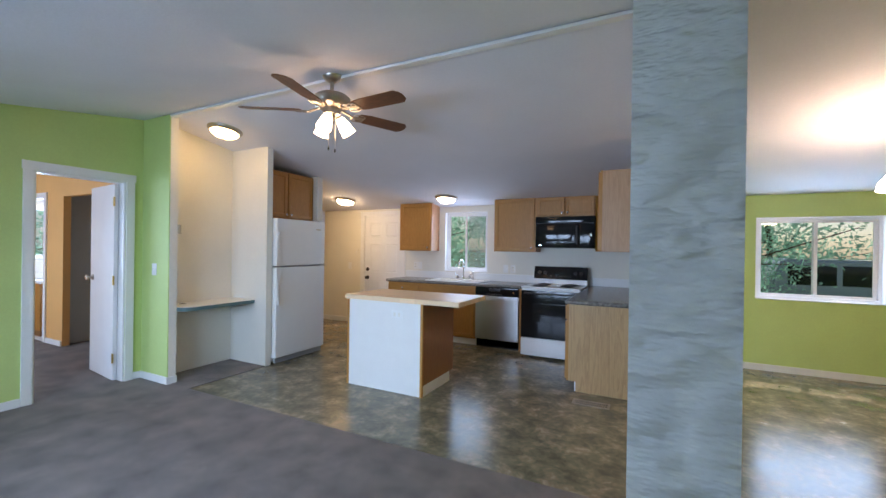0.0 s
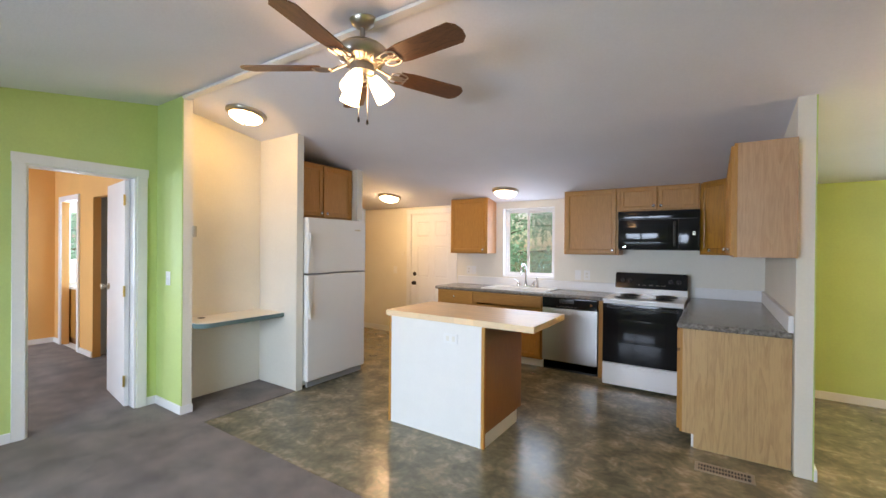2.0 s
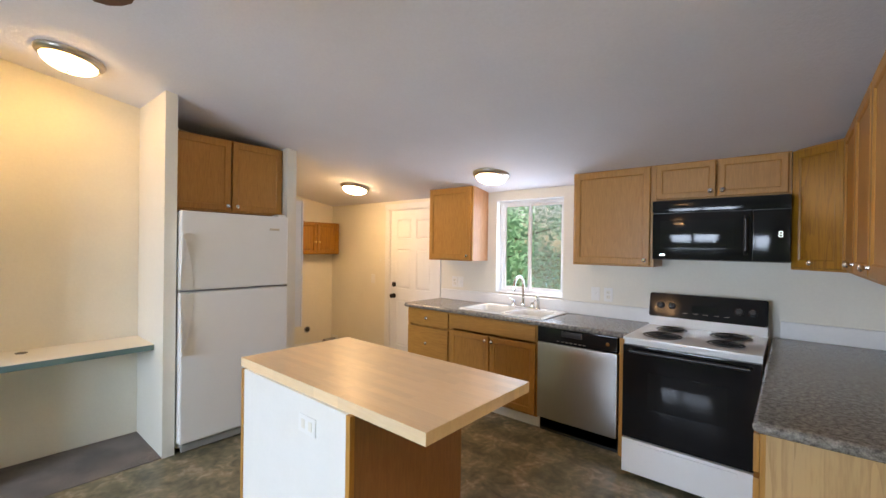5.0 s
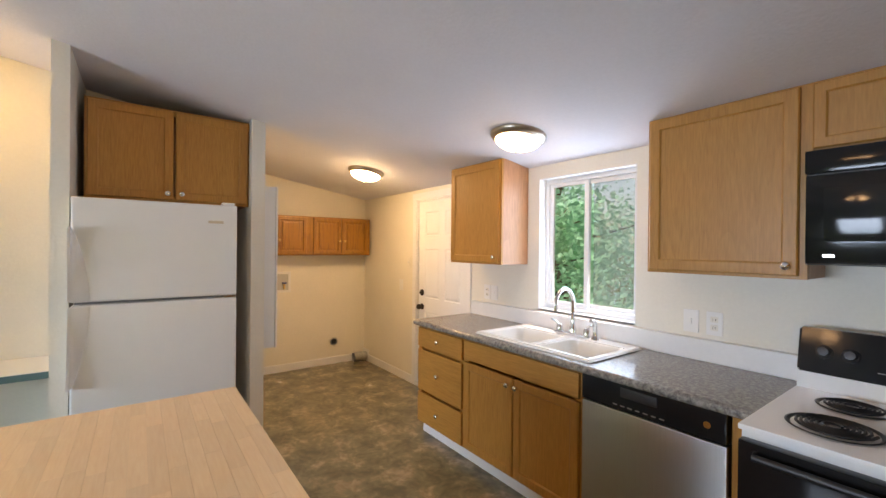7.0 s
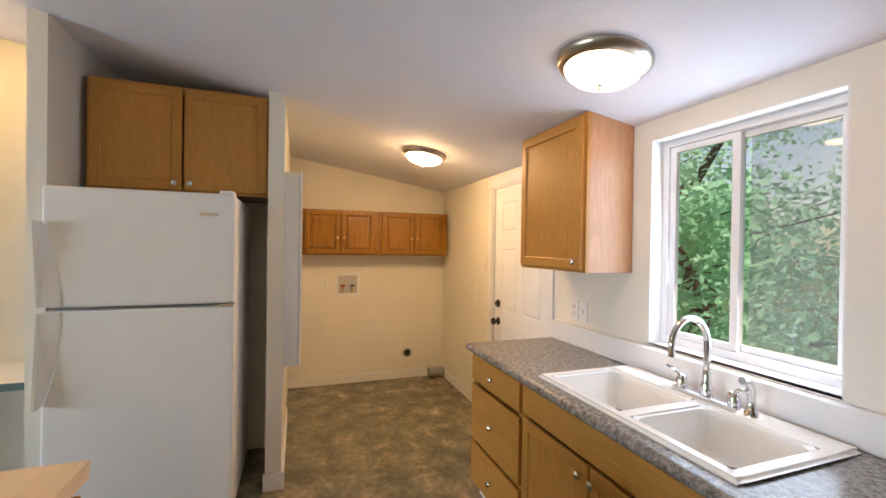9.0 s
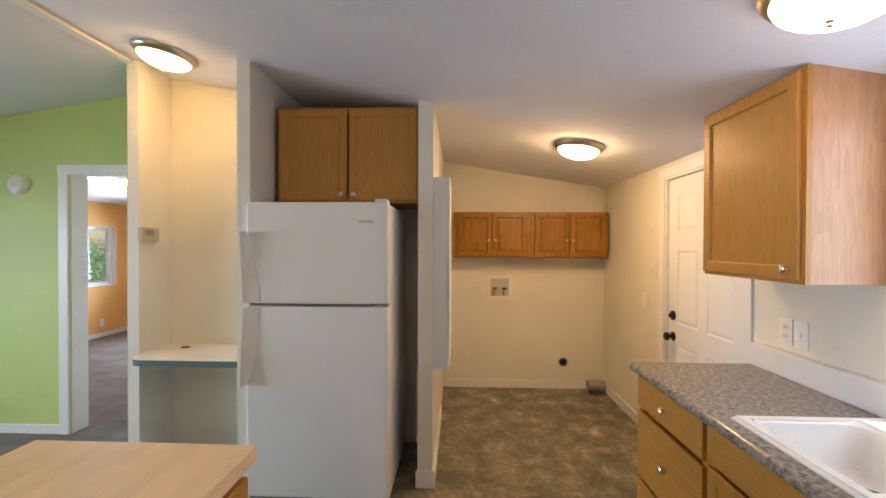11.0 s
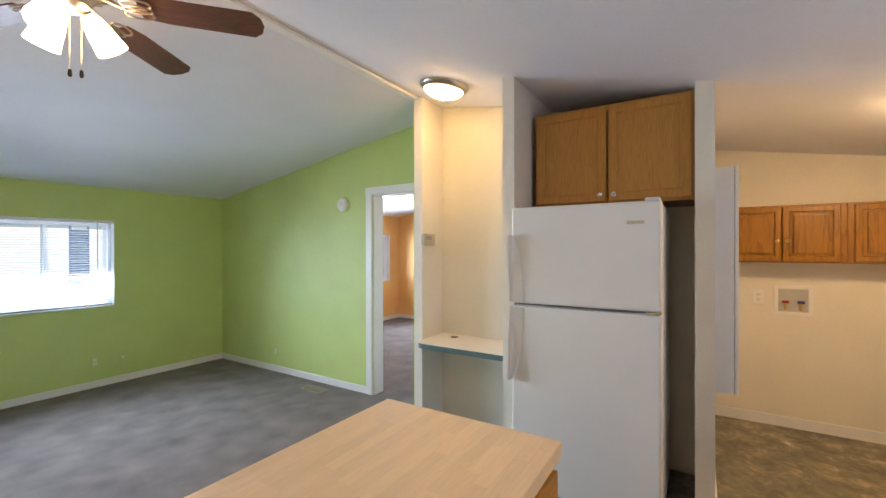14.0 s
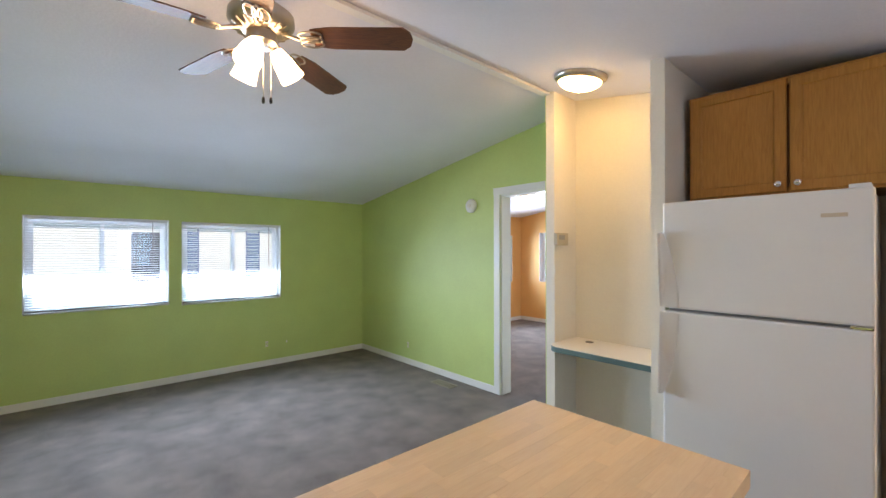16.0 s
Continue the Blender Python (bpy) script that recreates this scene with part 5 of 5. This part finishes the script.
for x, mm in ((0.055, RED), (0.150, BLUE)):
    v = bmesh.new()
    cyl(v, (x, -0.02, 0.03), (x, -0.02, 0.085), 0.010, n=12)
    part("valve", v, BRASS, wb)
    part("tap_handle", B(x - 0.022, x + 0.022, -0.035, -0.010, 0.085, 0.105, bev=0.005), mm, wb)
dr = thing("dryer_outlet", "round dark dryer outlet with a metal rim", "outlet", pose(XW, 5.822, 0.265, 0, 0, 90))
part("rim", lathe(bmesh.new(), [(0.034, 0), (0.048, 0.001), (0.048, 0.006), (0.036, 0.008), (0.030, 0.0015)], (0, 0, 0), 28, pose(0, 0, 0, 90)), GALV, dr)
part("socket", lathe(bmesh.new(), [(0, 0.002), (0.034, 0.002), (0.034, 0.005), (0, 0.006)], (0, 0, 0), 24, pose(0, 0, 0, 90)), DARK, dr, "dark socket face")
du = thing("dryer_duct", "short galvanised dryer duct at the baseboard", "duct", pose(XW + 0.10, YN - 0.013, 0.062))
db = lathe(bmesh.new(), [(0.052, 0), (0.054, 0.06), (0.056, 0.065), (0.054, 0.07), (0.052, 0.16), (0.055, 0.17), (0.050, 0.172), (0.047, 0.165), (0.045, 0.01)], (0, 0, 0), 28, pose(0, 0, 0, 90))
part("pipe", db, GALV, du)
part("flange", B(-0.075, 0.075, -0.006, -0.0005, -0.055, 0.085, bev=0.002), TRIM, du, "white wall flange", smooth=False)
ep = thing("wall_panel_box", "white surface-mounted cabinet on the laundry stub wall", "wall cabinet", pose(-4.258, 4.622, 0.690, 0, 0, 180))
part("body", B(0, 0.42, -0.082, -0.0005, 0, 1.150, bev=0.004), TRIM, ep)
part("door", B(-0.003, 0.423, -0.100, -0.083, -0.003, 1.153, bev=0.007), TRIM, ep)

# bathroom vanity seen through the doors
va = thing("bathroom_vanity", "oak bathroom vanity with a white top", "vanity", pose(-7.90, 2.98, 0, 0, 0, 90))
part("body", B(0, 0.95, 0.02, 0.54, 0.09, 0.76), OAK, va, smooth=False)
part("plinth", B(0.02, 0.93, 0.07, 0.5, 0, 0.089), BROWNPANEL, va, smooth=False)
for i in range(2):
    shaker(va, 0.03 + i * 0.46, 0.46 + i * 0.46, 0.12, 0.72, knob=(0.42 + i * 0.10, 0.62), y=0.0015)
part("top", B(-0.02, 0.97, -0.02, 0.545, 0.761, 0.80, bev=0.008), PORC, va, "white moulded top")
part("splash", B(-0.02, 0.97, 0.525, 0.545, 0.80, 0.90, bev=0.004), PORC, va)

# ---- outdoors ----
setting("ground", B(-220, 220, -220, 220, -0.62, -0.50), GRASS, "lawn and yard round the house")
setting("road_drive", B(-3.5, 9.0, 9.5, 30.0, -0.497, -0.490), ASPH, "asphalt drive beyond the dining window")
fdn = bmesh.new()
box(fdn, -8.60, XE + 0.15, YS - 0.15, YN + 0.15, -0.5, -0.031)
setting("foundation", fdn, SIDING, "white skirting under the house")

hs = thing("neighbour_house", "white sided neighbouring house with blue shutters", "house", pose(-8.9, -5.6, -0.5))
part("wall", B(0, 13.4, -6, 0, 0, 3.1), SIDING, hs, smooth=False)
lap = mesh_of("siding_board", B(0, 13.4, 0.002, 0.016, 0, 0.185), SIDING)
for i in range(16):
    s = new("siding_board", lap)
    s.parent = hs
    s.matrix_local = pose(0, 0.006, 0.05 + i * 0.19, -2.5)
rf = bmesh.new()
vs = [rf.verts.new(p) for x in (-0.4, 13.8) for p in ((x, 0.5, 3.02), (x, -3.0, 4.3), (x, -6.5, 3.02), (x, -6.5, 3.12), (x, -3.0, 4.42), (x, 0.5, 3.12))]
for f in ((0, 1, 4, 5), (1, 2, 3, 4), (11, 10, 7, 6), (10, 9, 8, 7), (0, 6, 7, 1), (1, 7, 8, 2), (5, 4, 10, 11), (4, 3, 9, 10), (0, 5, 11, 6), (2, 8, 9, 3)):
    rf.faces.new([vs[i] for i in f])
part("roof", rf, ROOFM, hs, smooth=False)
for x0, x1 in ((5.86, 6.46), (9.8, 10.6)):
    w = part("window", B(x0, x1, 0.02, 0.06, 1.24, 2.32, bev=0.004), VINYLW, hs, smooth=False)
    part("pane", B(x0 + 0.06, x1 - 0.06, 0.058, 0.064, 1.29, 2.27), DGLASS, w, smooth=False)
    for sx in ((5.24, 4.00) if x0 < 8 else (x0 - 0.36, x1 + 0.06)):
        sh = bmesh.new()
        for i in range(14):
            box(sh, sx + 0.03, sx + 0.27, 0.03, 0.05, 1.24 + i * 0.077, 1.30 + i * 0.077)
        box(sh, sx, sx + 0.03, 0.022, 0.056, 1.20, 2.36)
        box(sh, sx + 0.27, sx + 0.30, 0.022, 0.056, 1.20, 2.36)
        part("shutter", sh, SHUT, hs, "louvred blue shutter", smooth=False)


def tree(x, y, h, spread, leaves, seed, label, low=0.15, size=0.10):
    """Tapered trunk, limbs and a crown of many separate leaves."""
    rg = random.Random(seed)
    t = thing("tree", label, "tree", pose(x, y, -0.5), "yard trees")
    tr = bmesh.new()
    path = [Vector((rg.uniform(-0.05, 0.05) * i, rg.uniform(-0.05, 0.05) * i, h * 0.8 * i / 6)) for i in range(7)]
    for i, (a, b) in enumerate(zip(path, path[1:])):
        cyl(tr, a, b, 0.13 * (1 - i / 7.5), 0.13 * (1 - (i + 1) / 7.5), 9)
    tips = []
    for k in range(26):
        u = rg.uniform(low, 1)
        base = path[min(6, int(u * 6))]
        a = rg.uniform(0, 2 * math.pi)
        ln = spread * rg.uniform(0.5, 1.0) * (1.1 - 0.55 * u)
        tip = base + Vector((math.cos(a) * ln, math.sin(a) * ln, rg.uniform(-0.1, 0.5) * ln))
        cyl(tr, base, tip, 0.035 * (1.1 - u), 0.008, 6)
        tips.append((base, tip))
    part("trunk", tr, BARK, t)
    verts, faces = [], []
    for k in range(leaves):
        b, tip = rg.choice(tips)
        c = b.lerp(tip, rg.uniform(0.35, 1.1)) + Vector((rg.gauss(0, 1), rg.gauss(0, 1), rg.gauss(0, 0.8))) * spread * 0.13
        d = Vector((rg.gauss(0, 1), rg.gauss(0, 1), rg.gauss(-0.4, 0.7))).normalized()
        u = d.orthogonal().normalized()
        s = size * rg.uniform(0.6, 1.3)
        n = len(verts)
        verts += [c, c + d * s * 0.5 + u * s * 0.26, c + d * s, c + d * s * 0.5 - u * s * 0.26]
        faces.append((n, n + 1, n + 2, n + 3))
    me = bpy.data.meshes.new("crown")
    me.from_pydata([tuple(v) for v in verts], [], faces)
    me.materials.append(LEAF)
    cr = new("crown", me)
    cr.parent = t
    tagged(cr, "dense green leaves", "", "", "stuff")
    return t


tree(-4.75, 8.5, 3.2, 1.5, 7000, 21, "broad-leaved shrub against the kitchen window", 0.05, 0.095)
tree(-5.6, 9.8, 5.0, 2.1, 6500, 1, "leafy tree close outside the kitchen window", 0.05, 0.075)
tree(-4.1, 11.6, 4.6, 2.2, 5500, 2, "leafy tree behind the kitchen", 0.05, 0.085)
tree(-7.6, 10.6, 4.4, 2.3, 6500, 3, "leafy shrub-like tree beside the house", 0.03, 0.075)
tree(-2.4, 12.0, 6.0, 2.2, 7000, 7, "green tree beyond the kitchen window", 0.05, 0.12)
tree(-9.5, 13.5, 7.5, 3.2, 5000, 11, "tall green tree behind the yard", 0.05, 0.16)
tree(1.6, 11.5, 6.0, 2.4, 7000, 4, "leafy tree outside the dining window", 0.25)
tree(4.0, 21.0, 8.5, 4.0, 9000, 5, "tall tree beyond the drive", 0.05, 0.18)
tree(-0.5, 20.0, 8.0, 4.0, 9000, 6, "tall tree beyond the drive", 0.05, 0.18)
tree(-15.5, -9.5, 6.0, 2.6, 7000, 8, "leafy tree outside the bedroom", 0.05, 0.14)
tree(-14.5, 4.0, 5.5, 2.4, 6000, 9, "leafy tree at the end of the house", 0.05, 0.14)

car = thing("parked_car", "silver-blue van parked on the drive", "car", pose(2.4, 13.0, -0.49))
bd_ = bmesh.new()
prof = [(0, 0.30), (4.5, 0.30), (4.5, 0.95), (3.6, 1.05), (2.9, 1.68), (0.25, 1.70), (0.0, 1.05)]
a_ = [bd_.verts.new((x, 0, z)) for x, z in prof]
b_ = [bd_.verts.new((x, 1.75, z)) for x, z in prof]
bd_.faces.new(a_)
bd_.faces.new(b_)
for i in range(len(prof)):
    j = (i + 1) % len(prof)
    bd_.faces.new((a_[i], a_[j], b_[j], b_[i]))
bmesh.ops.bevel(bd_, geom=list(bd_.edges), offset=0.06, segments=3, affect="EDGES")
part("body", bd_, CARP, car)
for x0, x1 in ((0.35, 1.25), (1.35, 2.1), (2.2, 2.85)):
    part("side_window", B(x0, x1, -0.006, 0.03, 1.08, 1.55, bev=0.01), DGLASS, car, "dark side window")
for x in (0.85, 3.65):
    for y in (-0.02, 1.55):
        w = part("wheel", cyl(bmesh.new(), (x, y, 0.33), (x, y + 0.22, 0.33), 0.33, n=28), RUBBER, car, "black tyre")
        part("rim", cyl(bmesh.new(), (x, y - 0.01, 0.33), (x, y + 0.02, 0.33), 0.2, n=20), GALV, w, "grey rim")
for y in (0.2, 1.35):
    part("headlight", B(4.46, 4.515, y, y + 0.22, 0.72, 0.86, bev=0.01), FROST, car, "clear headlight")
